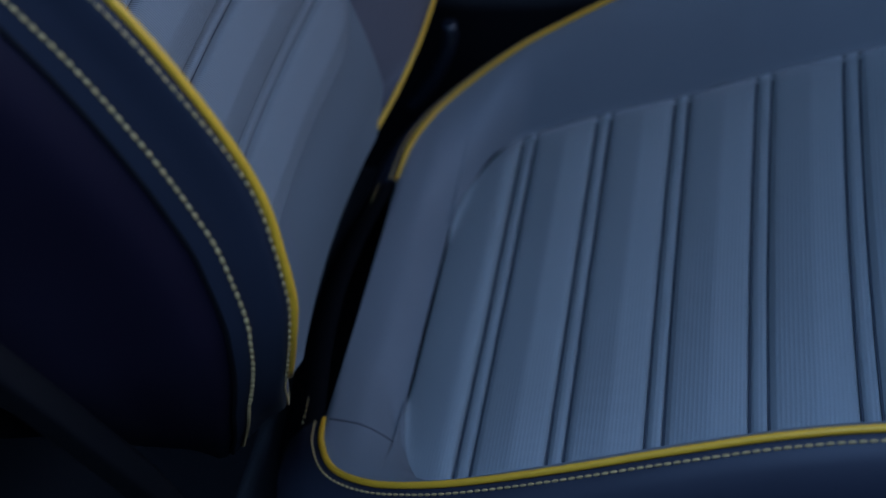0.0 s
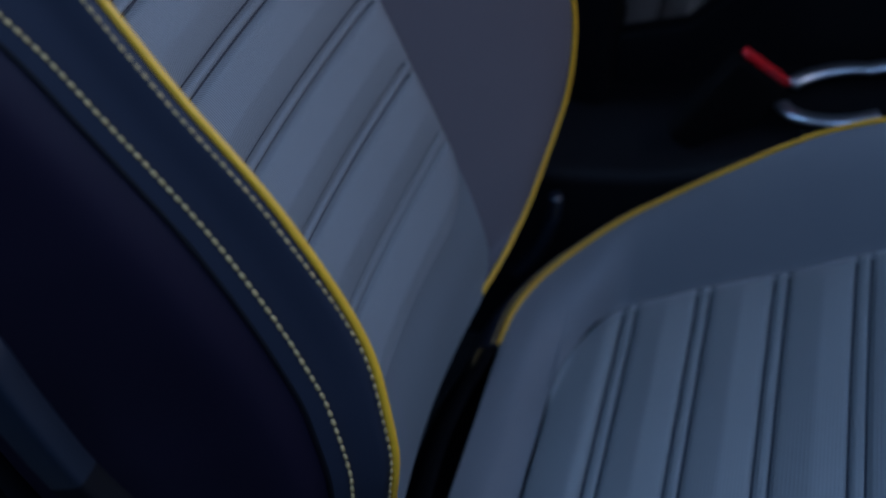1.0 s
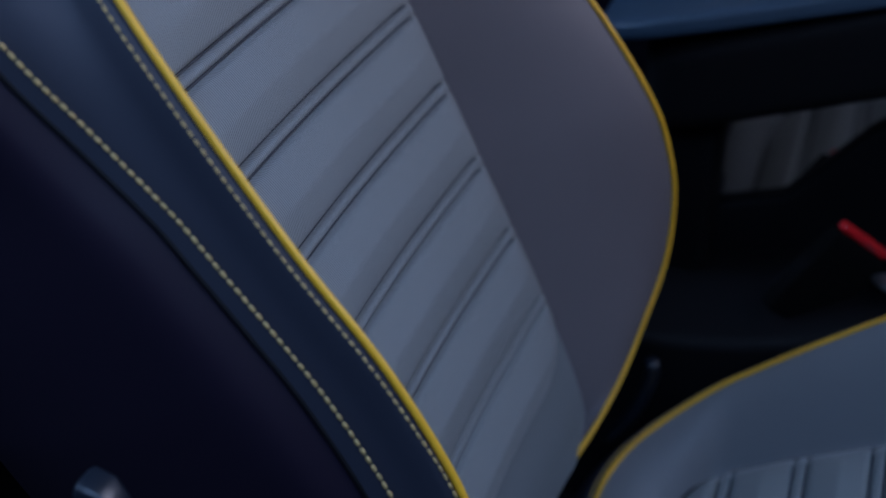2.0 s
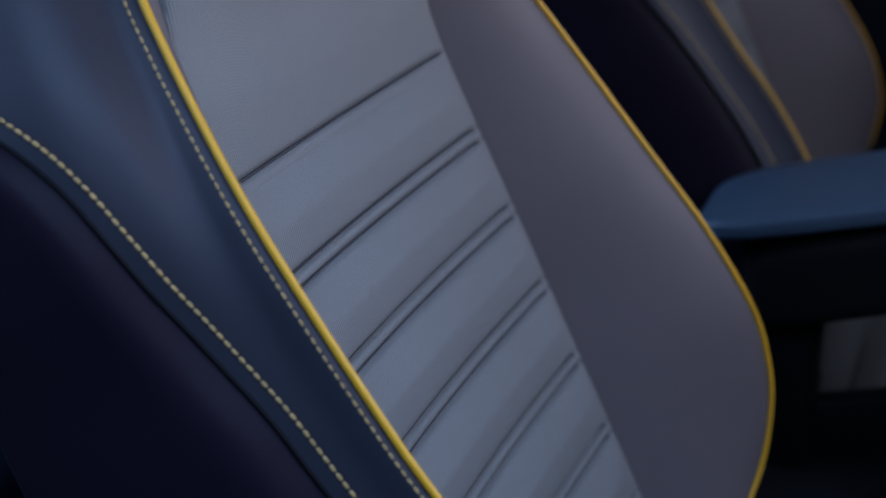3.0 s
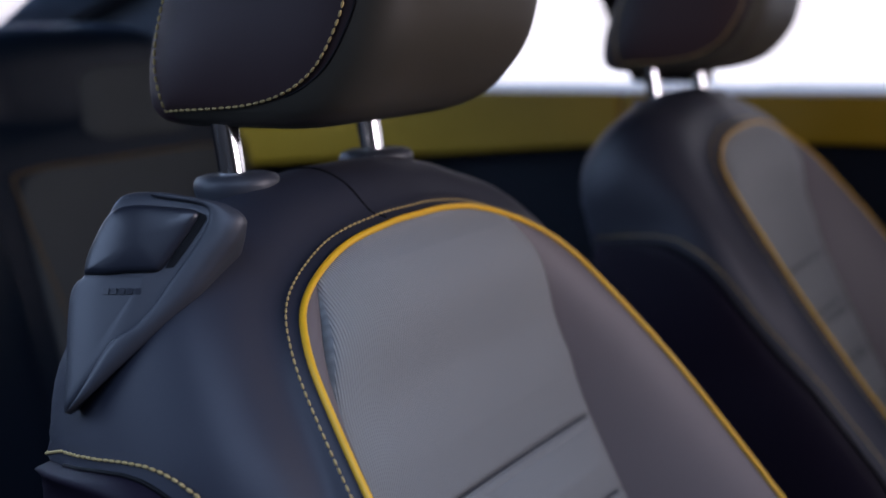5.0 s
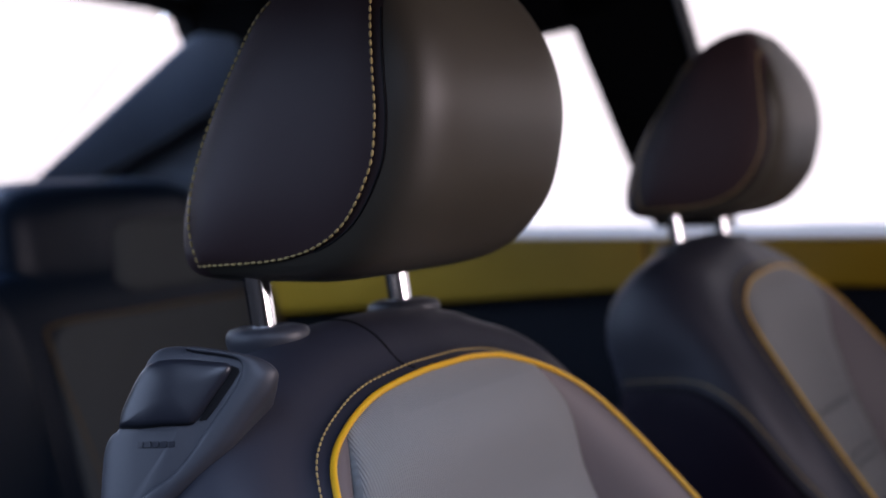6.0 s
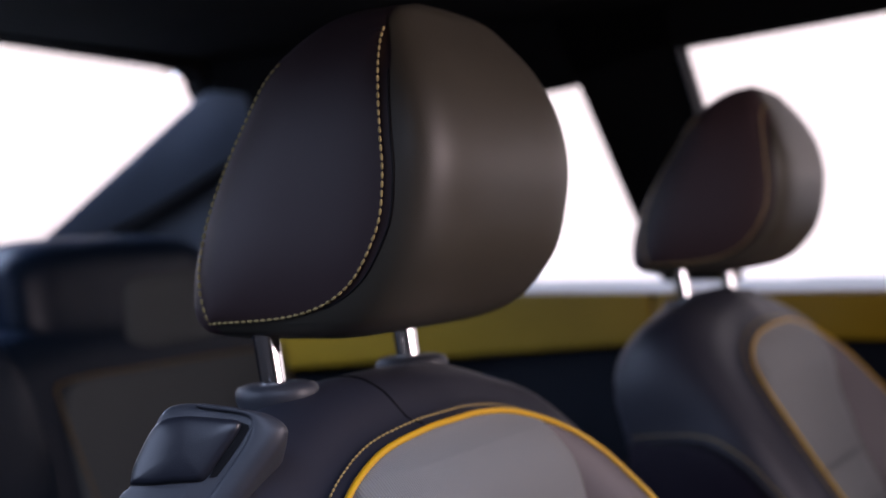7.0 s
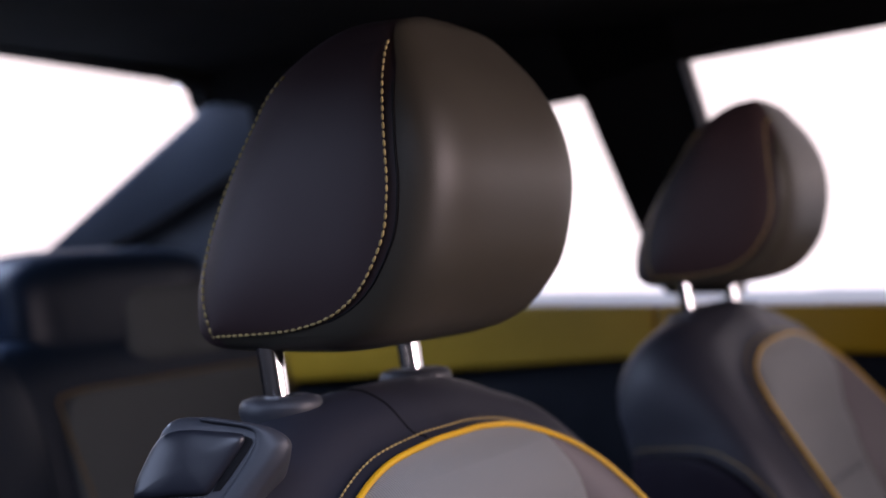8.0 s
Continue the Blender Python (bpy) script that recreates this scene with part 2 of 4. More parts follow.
def quilting(s):
    """Depth of the stitched channels, and the fullness of the pads between them."""
    d = np.zeros_like(s)
    for c in CHANNELS:
        for e in (-0.0045, 0.0045):
            d -= 0.0068 * np.exp(-np.abs((s - c - e) / 0.0016) ** 1.4)
    d -= 0.0058 * np.exp(-np.abs((s - 0.341) / 0.0018) ** 1.4)
    off = np.abs(s - np.round((s + 0.0112) / 0.0583) * 0.0583 + 0.0112)
    pad = 0.0090 * np.clip((off - 0.0046) / 0.0245, 0, 1) ** 0.62 + 0.0012 * (off < 0.0046)
    return d, np.where((s > -0.067) & (s < 0.341), pad, 0.0090 * np.clip((s - 0.341) / 0.034, 0, 1) ** 0.62)


def shell_point(r, half, full=1.0, square=0.0, slim=0.0, turned=0.0):
    """Outer cover behind the piping: r runs from the piping (0) round the side to the back (1)."""
    y, s, n = half[..., 0], half[..., 1], half[..., 2]
    g = np.gradient(half[:, :2], axis=0)
    g /= np.linalg.norm(g, axis=1)[:, None]
    out = np.stack([g[:, 1], -g[:, 0]], 1)
    out[-1] = (0, 1)
    r = np.asarray(r, float)
    rs = [0, 0.03, 0.06, 0.12, 0.25, 0.4, 0.55, 0.7, 0.87, 1]
    up = np.clip((s - 0.27) / 0.15, 0, 1)[:, None]
    up = up * up * (3 - 2 * up)
    bulge = lambda values: table(r, list(zip(rs, values)))
    turn = turned * np.clip((0.465 - s) / 0.03, 0, 1)[:, None]
    low = (1 - turn) * bulge((0, 0.0042, 0.0062, 0.009, 0.019, 0.031, 0.037, 0.033, 0.019, 0)) + turn * bulge((0, 0.0042, 0.0062, 0.012, 0.026, 0.033, 0.032, 0.025, 0.013, 0))
    high = (1 - turn) * bulge((0, 0.0036, 0.006, 0.011, 0.031, 0.046, 0.053, 0.050, 0.035, 0)) + turn * bulge((0, 0.0036, 0.006, 0.014, 0.042, 0.054, 0.051, 0.042, 0.027, 0))
    side = [low, bulge((0, 0.010, 0.036, 0.09, 0.197, 0.35, 0.54, 0.75, 0.94, 1))]
    top = [high, bulge((0, 0.012, 0.034, 0.065, 0.115, 0.222, 0.41, 0.66, 0.92, 1))]
    a, b = [p * (1 - up) + q * up for p, q in zip(side, top)]
    full = full + (1 - full) * np.clip((s - 0.38) / 0.10, 0, 1)
    wide = full * (1.0 + 0.10 * np.clip((s - 0.49) / 0.012, 0, 1)) + 0.14 * np.exp(-((s - 0.474) / 0.018) ** 2) + square * np.exp(-((s - 0.475) / 0.03) ** 2)
    yy = y[:, None] + out[:, :1] * a * wide[:, None]
    ss = s[:, None] + out[:, 1:] * a * wide[:, None]
    nn = n[:, None] * (1 - b) + (back_n(s) + slim + 0.05 * (1 - full))[:, None] * b
    return yy, ss, nn


def finer(a, b, step, lines, fine=0.00045, near=0.0085):
    """Stations from a to b, closer together at the stitched lines."""
    out, x = [], a
    while x < b:
        out.append(x)
        x += fine if any(abs(x - c) < near for c in lines) else step
    return np.array(out)


def side_seam(s):
    """Where the cover's side seam runs, from the piping (0) to the back (1)."""
    return np.clip(table(s, [(-0.132, 0.37), (-0.115, 0.345), (-0.103, 0.30), (-0.089, 0.25), (-0.073, 0.21), (-0.056, 0.175), (-0.038, 0.138), (-0.017, 0.116), (0.006, 0.111), (0.053, 0.122), (0.078, 0.137), (0.103, 0.142), (0.152, 0.148),
                             (0.201, 0.156), (0.225, 0.165), (0.249, 0.177), (0.274, 0.203), (0.298, 0.233), (0.322, 0.270), (0.346, 0.309), (0.37, 0.36), (0.394, 0.435), (0.417, 0.54), (0.44, 0.757), (0.447, 0.88), (0.47, 1.0), (0.51, 1.0)]), 0, 1)


def make_backrest(seat, put, fine, deep, square, slim):
    half = curve(EDGE, 140 if fine else 70)
    # low down on its outer side the face turns away sooner
    tuck = lambda s: 0.011 * np.clip((0.02 - s) / 0.055, 0, 1)
    outer_half = half - np.column_stack([0 * half[:, 0], 0 * half[:, 0], tuck(half[:, 1])])
    full = np.vstack([(outer_half * (-1, 1, 1))[half[:, 1] > -0.03], half[-2::-1]])
    # outer cover in two cloths
    seam = np.clip(side_seam(half[:, 1]) + 0.050, 0, 1)
    r = np.linspace(0, 1, 26)[None] * seam[:, None]
    y, s, n = shell_point(r, outer_half, slim=slim)
    left = back_point(-y, s, n)
    yi, si, ni = shell_point(r, half, deep, square, slim, 1.0 - fine)
    right = back_point(yi, si, ni)
    r2 = seam[:, None] + (1 - seam[:, None]) * np.linspace(0, 1, 20)[None]
    y2, s2, n2 = shell_point(r2, outer_half, slim=slim)
    dip = 0.0034 * np.exp(-np.linspace(0, 1, 20) / 0.04)[None] * np.clip((1 - seam) / 0.2, 0, 1)[:, None]
    q = np.linspace(0, 1, 20)[None]
    swell = 0.010 * (q / 0.09) * np.exp(1 - q / 0.09) * np.clip((1 - seam) / 0.2, 0, 1)[:, None]
    tuck_in = 0.070 * np.clip((0.17 - s2) / 0.30, 0, 1) ** 1.2 * q ** 0.7
    y2 = y2 - dip * 1.2 + swell - tuck_in
    rear = back_point(np.linspace(-1, 1, 13)[None] * half[:, :1], np.repeat(half[:, 1:2], 13, 1), np.repeat(back_n(half[:, 1])[:, None] + slim, 13, 1))
    shell = part("backrest", put(join(sheet(np.vstack([left, right[::-1]])))), NAVY, seat, "dark navy leather backrest cover with yellow seams")
    y3, s3, n3 = shell_point(r2, half, deep, square, slim, 1.0 - fine)
    for p, cover in ((back_point(-y2, s2, n2), left), (back_point(y3 - dip * 1.2, s3, n3), right)):
        part("side_panel", put(sheet(p)), BLACK_SIDE, shell, "near-black leather side panel below a stitched seam")
        # a black tube puts in the crease's shade
        part("side_crease_shade", put(tube(cover[half[:, 1] < 0.44, -1], 0.0012, 6)), BLACK, shell, "black tube for the shade in the crease between the cover and its side panel")
    # underside coloured black to stand for the shaded gap above the cushion
    under = [back_point(np.linspace(-1, 1, 13) * w, np.full(13, -0.1315 + d), np.full(13, n)) for w, d, n in ((0.104, 0, -0.034), (0.11, -0.004, -0.042), (0.12, -0.004, -0.06), (0.14, 0.0, -0.15))]
    part("lower_edge", put(sheet(under)), BLACK, shell, "underside of the backrest, black for the shade in the gap")
    part("back_panel", put(sheet(rear)), BLACK, shell, "black back panel of the seat")
    # quilted middle
    step = 0.0022 if fine else 0.004
    low = finer(-0.054, 0.397, step, CHANNELS + [0.341]) if fine else np.arange(-0.054, 0.397, step)
    high = TOP - 0.0005 - (TOP - 0.40) * (1 - np.linspace(0, 1, 60)) ** 2
    s = np.concatenate([low, high])
    u = np.linspace(-1, 1, 57 if fine else 25)
    w = seam_y(s) - 0.040 * (1 - np.sqrt(np.clip(1 - (1 - np.clip((s + 0.054) / 0.036, 0, 1)) ** 2, 0, 1)))
    near_edge = np.clip((s - 0.41) / 0.085, 0, 1)
    near_edge = near_edge ** 2 * (3 - 2 * near_edge)
    groove, pad = quilting(s)
    roll_off = 1 - np.abs(u) ** 7
    groove = groove[:, None] * (1 - 0.9 * np.abs(u) ** 20)[None]
    n = middle_n(s)[:, None] * (1 - near_edge[:, None]) + (edge_n(s) - 0.001)[:, None] * near_edge[:, None]
    n = n + 0.008 * (u ** 2)[None] * (1 - near_edge[:, None]) * np.clip((0.48 - s) / 0.1, 0, 1)[:, None]
    dome = 0.006 * near_edge * np.sqrt(np.clip((TOP - s) / 0.05, 0, 1))
    pad = pad * np.clip((TOP - s) / 0.022, 0, 1) ** 0.6
    n = n + dome[:, None] * (1 - u ** 2)[None] + groove + pad[:, None] * roll_off[None]
    ys = np.concatenate([-w[:, None], u[None] * w[:, None], w[:, None]], 1)
    n = np.concatenate([n[:, :1] - 0.010, n, n[:, -1:] - 0.010], 1)
    part("centre_panel", put(sheet(back_point(ys, s[:, None], n))), CLOTH_BACK, shell, "grey ribbed cloth with stitched cross channels")
    # dark tubes draw both the channel's thread and the shade in its groove
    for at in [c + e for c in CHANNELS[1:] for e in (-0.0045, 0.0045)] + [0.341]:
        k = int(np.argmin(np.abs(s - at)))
        part("channel_seam", put(tube(back_point(ys[k, 2:-2], s[k], n[k, 2:-2] + 0.0022), 0.0009, 6)), SEAM, shell, "thread and shade drawn dark in a stitched channel")
    s = np.linspace(-0.1315, 0.0, 40)
    w = np.minimum(seam_y(s), edge_y(s) - 0.0005)
    u = np.linspace(-1, 1, 25)
    n = middle_n(s)[:, None] + 0.008 * (u ** 2)[None] - 0.0016
    part("lower_panel", put(sheet(back_point(u[None] * w[:, None], s[:, None], n))), PLAIN, shell, "smooth grey cloth below the quilted cloth")
    # bolsters
    s = np.concatenate([np.linspace(-0.1315, 0.40, 90), TOP - 0.0005 - (TOP - 0.40) * (1 - np.linspace(0.02, 0.6, 30)) ** 2])
    v = np.linspace(0, 1, 22)
    inner, outer = seam_y(s), edge_y(s)
    n0, n1 = middle_n(s) + 0.008 * np.clip((0.48 - s) / 0.1, 0, 1) - 0.002, edge_n(s)
    g = 1 - (1 - v) ** 1.35
    rise = lambda low: n0[:, None] + (n1 - n0 - low)[:, None] * g[None] + 0.004 * np.sin(np.pi * v)[None] * np.clip((outer - inner) / 0.05, 0, 1)[:, None]
    y = inner[:, None] + (outer - inner)[:, None] * v[None]
    for sign, low in ((-1, tuck(s)), (1, 0 * s)):
        part("bolster", put(sheet(back_point(sign * y, s[:, None], rise(low)))), GREY, shell, "smooth grey leather bolster")
    line = back_point(full[:, 0], full[:, 1], full[:, 2] + 0.0015)
    part("piping", put(tube(line, 0.0020 if fine else 0.0013, 10)), PIPING, shell, "bright yellow piping round the backrest face")
    # threads beside the piping and along the side seam
    runs = []
    for sign, k, line, extra in ((-1, 1.0, outer_half, 0.0), (1, deep, half, square)):
        y, s, n = shell_point(table(half[:, 1], [(-0.132, 0.02), (0.05, 0.018), (0.10, 0.022), (0.15, 0.031), (0.40, 0.05), (0.47, 0.06), (0.51, 0.08)])[:, None], line, k, extra, slim, (1.0 - fine) * (sign > 0))
        runs.append(back_point(sign * y, s, n + 0.0012)[:, 0])
    part("piping_stitching", put(stitches(np.vstack([runs[0], runs[1][::-1]]), 0.0047, 0.0038, 0.00072 if fine else 0.0005)), THREAD, shell, "yellow thread beside the piping", kind="stuff")
    y, s, n = shell_point(np.tile(np.linspace(0.03, 0.5, 30), (len(half), 1)), half)
    k = len(half) - 6
    part("top_seam", put(tube(back_point(-y[k], s[k], n[k] + 0.0002), 0.0007, 6)), BLACK, shell, "dark seam over the top of the backrest")
    keep = half[:, 1] < 0.455
    for sign, k, line, extra in ((-1, 1.0, outer_half, 0.0), (1, deep, half, square)):
        y, s, n = shell_point(side_seam(half[:, 1])[:, None], line, k, extra, slim, (1.0 - fine) * (sign > 0))
        p = back_point(sign * (y + 0.0012), s, n + 0.0008)[keep, 0]
        part("side_stitching", put(stitches(p, 0.0048, 0.0042, 0.0010 if fine else 0.0006)), THREAD, shell, "yellow thread along the side seam", kind="stuff")
    return shell


# half of the cushion's piping: along the car, sideways, up
RIM = [(0.0585, 0.113, 0.240), (0.0635, 0.140, 0.253), (0.077, 0.166, 0.266), (0.102, 0.186, 0.287), (0.132, 0.199, 0.312), (0.163, 0.206, 0.335),
       (0.207, 0.212, 0.367), (0.256, 0.216, 0.401), (0.303, 0.215, 0.425), (0.350, 0.212, 0.440), (0.410, 0.207, 0.449),
       (0.460, 0.192, 0.447), (0.492, 0.156, 0.438), (0.508, 0.090, 0.431), (0.512, 0.0, 0.429)]
PANEL_REAR = 0.104


def make_cushion(seat, put, fine):
    rim = curve(RIM, 400)
    rim_y = lambda x: np.interp(x, rim[:, 0], rim[:, 1])
    rim_z = lambda x: np.interp(x, rim[:, 0], rim[:, 2])
    mid_z = lambda x: table(x, [(0.05, 0.236), (0.08, 0.236), (0.104, 0.231), (0.149, 0.247), (0.202, 0.277), (0.256, 0.304), (0.308, 0.333), (0.358, 0.360), (0.42, 0.390), (0.48, 0.413), (0.515, 0.424)])
    def half_panel(x):
        c = np.clip((x - PANEL_REAR) / 0.045, 0, 1)
        return np.minimum(0.064 + 0.106 * np.sqrt(np.clip(1 - (1 - c) ** 2, 0, 1)), rim_y(x) - 0.004)
    full = np.vstack([rim * (1, -1, 1), rim[-2::-1]])
    # side cover from the piping down
    g = np.gradient(full[:, :2], axis=0)
    g /= np.linalg.norm(g, axis=1)[:, None]
    out = np.stack([g[:, 1], -g[:, 0]], 1) * -1
    if out[0, 1] > 0:
        out *= -1
    rails = []
    for d, h in ((0, -0.001), (0.006, -0.002), (0.013, -0.008), (0.022, -0.022), (0.028, -0.045), (0.030, -0.08), (0.026, -0.13), (0.02, -0.17)):
        rails.append(np.column_stack([full[:, 0] + out[:, 0] * d, full[:, 1] + out[:, 1] * d, np.maximum(full[:, 2] + h, 0.16)]))
    rails = np.array(rails).transpose(1, 0, 2)
    cushion = part("cushion", put(sheet(rails)), NAVY, seat, "dark navy leather cushion sides under yellow piping")
    # rear cover is black for the shade between cushion and backrest
    rear = [(rails[-1][k] * (1 - t) + rails[0][k] * t) + np.array([-0.012 * np.sin(np.pi * t), 0, 0]) for k in range(8) for t in np.linspace(0, 1, 15)]
    part("rear_cover", put(sheet(np.array(rear).reshape(8, 15, 3))), BLACK, cushion, "cover under the cushion's rear edge, black for the shade in the gap")
    # grey border
    xs = np.concatenate([np.linspace(0.0590, PANEL_REAR, 26), PANEL_REAR + (0.51 - PANEL_REAR) * np.linspace(0.004, 1, 90) ** 1.25])
    rows_l, rows_r = [], []
    v = np.linspace(0, 1, 24)
    for x in xs:
        hp = 0.0 if x <= PANEL_REAR else max(0.0, float(half_panel(np.array(x))) - 0.003)
        ry, rz, mz = rim_y(x), rim_z(x), float(mid_z(np.array([x]))[0])
        y = hp + (ry - hp) * v
        k = np.clip((x - 0.058) / 0.09, 0, 1)
        k = k * k * (3 - 2 * k)
        y0 = 0.04 + 0.13 * k
        base = mz - 0.001 + 0.009 * np.clip(y / 0.15, 0, 1) ** 2 * k
        w = np.clip((y - y0) / max(ry - y0, 1e-4), 0, 1)
        f = (1 - (1 - w) ** 1.45) * k + w ** 2 * (1 - k)
        puff = 0.005 * np.sin(np.pi * np.clip((x - 0.055) / (PANEL_REAR - 0.045), 0, 1)) * (1 - (y / ry) ** 4)
        z = base + (rz - base) * f + puff + 0.004 * np.sin(np.pi * w) * k
        rows_r.append(np.column_stack([np.full(24, x), y, z]))
        rows_l.append(np.column_stack([np.full(24, x), -y, z]))
    part("bolster", put(sheet(rows_r)), BORDER, cushion, "smooth grey leather cushion border")
    part("bolster", put(sheet(rows_l)), BORDER, cushion, "smooth grey leather cushion border")
    seam = []
    for row in rows_l[2:27]:
        at = 0.116 + 0.22 * (row[0, 0] - 0.061)
        seam.append((row[0, 0], -at, np.interp(at, np.abs(row[:, 1]), row[:, 2])))
    part("border_seam", put(tube(seam, 0.00045, 6)), BLACK_SIDE, cushion, "dark sewn seam where the piping ends")
    # quilted middle
    lines = [0.150 + 0.0525 * k for k in range(7)]
    x = finer(PANEL_REAR + 0.0008, 0.508, 0.0022, lines) if fine else np.arange(PANEL_REAR + 0.0008, 0.508, 0.004)
    u = np.linspace(-1, 1, 45 if fine else 21)
    d = np.zeros_like(x)
    for c in lines:
        for e in (-0.0048, 0.0048):
            d -= 0.0070 * np.exp(-np.abs((x - c - e) / 0.0013) ** 1.4)
    off = np.abs(x - np.round((x - 0.150) / 0.0525) * 0.0525 - 0.150)
    pad = 0.0085 * np.clip((off - 0.0046) / 0.0216, 0, 1) ** 0.62 + 0.0012 * (off < 0.0046)
    rear_pad = -0.0085 + 0.0170 * np.sin(0.5 * np.pi * np.clip((x - PANEL_REAR) / 0.042, 0, 1)) - 0.0085 * np.clip((x - 0.132) / 0.0133, 0, 1) ** 2
    pad = np.where(x < 0.1453, rear_pad, pad)
    z = mid_z(x)[:, None] + (0.009 * u ** 2)[None] * np.clip((x - PANEL_REAR) / 0.05, 0, 1)[:, None] + d[:, None] * (1 - 0.9 * np.abs(u) ** 20)[None] + pad[:, None] * (1 - np.abs(u) ** 9)[None]
    w = half_panel(x)
    ys = np.concatenate([-w[:, None], u[None] * w[:, None], w[:, None]], 1)
    z = np.concatenate([z[:, :1] - 0.010, z, z[:, -1:] - 0.010], 1)
    rows = np.stack([np.repeat(x[:, None], len(u) + 2, 1), ys, z], -1)
    rows = np.concatenate([rows[:1] + (-0.0005, 0, -0.010), rows], 0)
    part("centre_panel", put(sheet(rows)), CLOTH_SEAT, cushion, "grey ribbed cloth with stitched cross channels")
    # cushion channels get the same dark line for thread and groove shade
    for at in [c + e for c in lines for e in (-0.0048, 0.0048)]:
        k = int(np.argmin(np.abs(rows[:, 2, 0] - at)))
        part("channel_seam", put(tube(rows[k, 2:-2] + (0, 0, 0.0036), 0.0009, 6)), SEAM, cushion, "thread and shade drawn dark in a stitched channel")
    part("piping", put(tube(full + (0, 0, 0.001), 0.0020, 10)), PIPING, cushion, "bright yellow piping round the cushion")
    run = rails[:, 0] * 0.2 + rails[:, 1] * 0.8 + np.column_stack([out[:, 0] * 0.0008, out[:, 1] * 0.0008, np.full(len(out), 0.0010)])
    part("piping_stitching", put(stitches(run, 0.0047, 0.0040, 0.0008)), THREAD, cushion, "pale yellow thread below the piping", kind="stuff")
    back = np.array([rails[-1][2] * (1 - t) + rails[0][2] * t + np.array([-0.004 * np.sin(np.pi * t) - 0.001, 0, 0.001]) for t in np.linspace(0, 1, 60)])
    part("rear_stitching", put(stitches(back, 0.0047, 0.0032, 0.0004)), THREAD, cushion, "thin thread along the rear edge", kind="stuff")
    return cushion


REST_SQUARE, REST_FRONT = 0.65, 0.34


def rest_section(z, front=0.0, wide=1.0, crown=0.0):
    """Rear, front and half width of the head restraint at a height."""
    q = np.array([[0.929, -0.320, -0.240, 0.072], [0.932, -0.339, -0.222, 0.096], [0.938, -0.348, -0.203, 0.107], [0.95, -0.350, -0.185, 0.114], [0.975, -0.346, -0.166, 0.119],
                  [1.005, -0.333, -0.1575, 0.120], [1.035, -0.316, -0.1550, 0.118], [1.065, -0.295, -0.161, 0.112], [1.09, -0.281, -0.173, 0.102],
                  [1.11, -0.258, -0.188, 0.085], [1.122, -0.238, -0.198, 0.062], [1.129, -0.218, -0.210, 0.020]])
    c = curve(q, 300)
    b, f, w = [np.interp(z, c[:, 0], c[:, k]) for k in (1, 2, 3)]
    return b - 0.005 - crown * (0.45 + 0.55 * np.exp(-((z - 1.075) / 0.032) ** 2)), f - 0.005 + front, w * 0.94 * wide


def rest_surface(z, ang, shape, grow=0.0):
    b, f, w = rest_section(z, *shape)
    cx, sx = np.cos(ang), np.sin(ang)
    p = np.where(cx > 0, REST_FRONT, REST_SQUARE)
    x = (b + f) / 2 + ((f - b) / 2 + grow) * np.sign(cx) * np.abs(cx) ** p
    y = (w + grow) * np.sign(sx) * np.abs(sx) ** p
    return np.stack(np.broadcast_arrays(x, y, z), -1)


def rest_side(x, z, sign, shape, grow):
    b, f, w = rest_section(z, *shape)
    share = (x - (b + f) / 2) / ((f - b) / 2)
    p = np.where(share > 0, REST_FRONT, REST_SQUARE)
    c = np.clip(np.abs(share), 0, 0.9999) ** (1 / p)
    return np.stack([x, sign * ((w + grow) * np.sqrt(1 - c ** 2) ** p), z], -1)


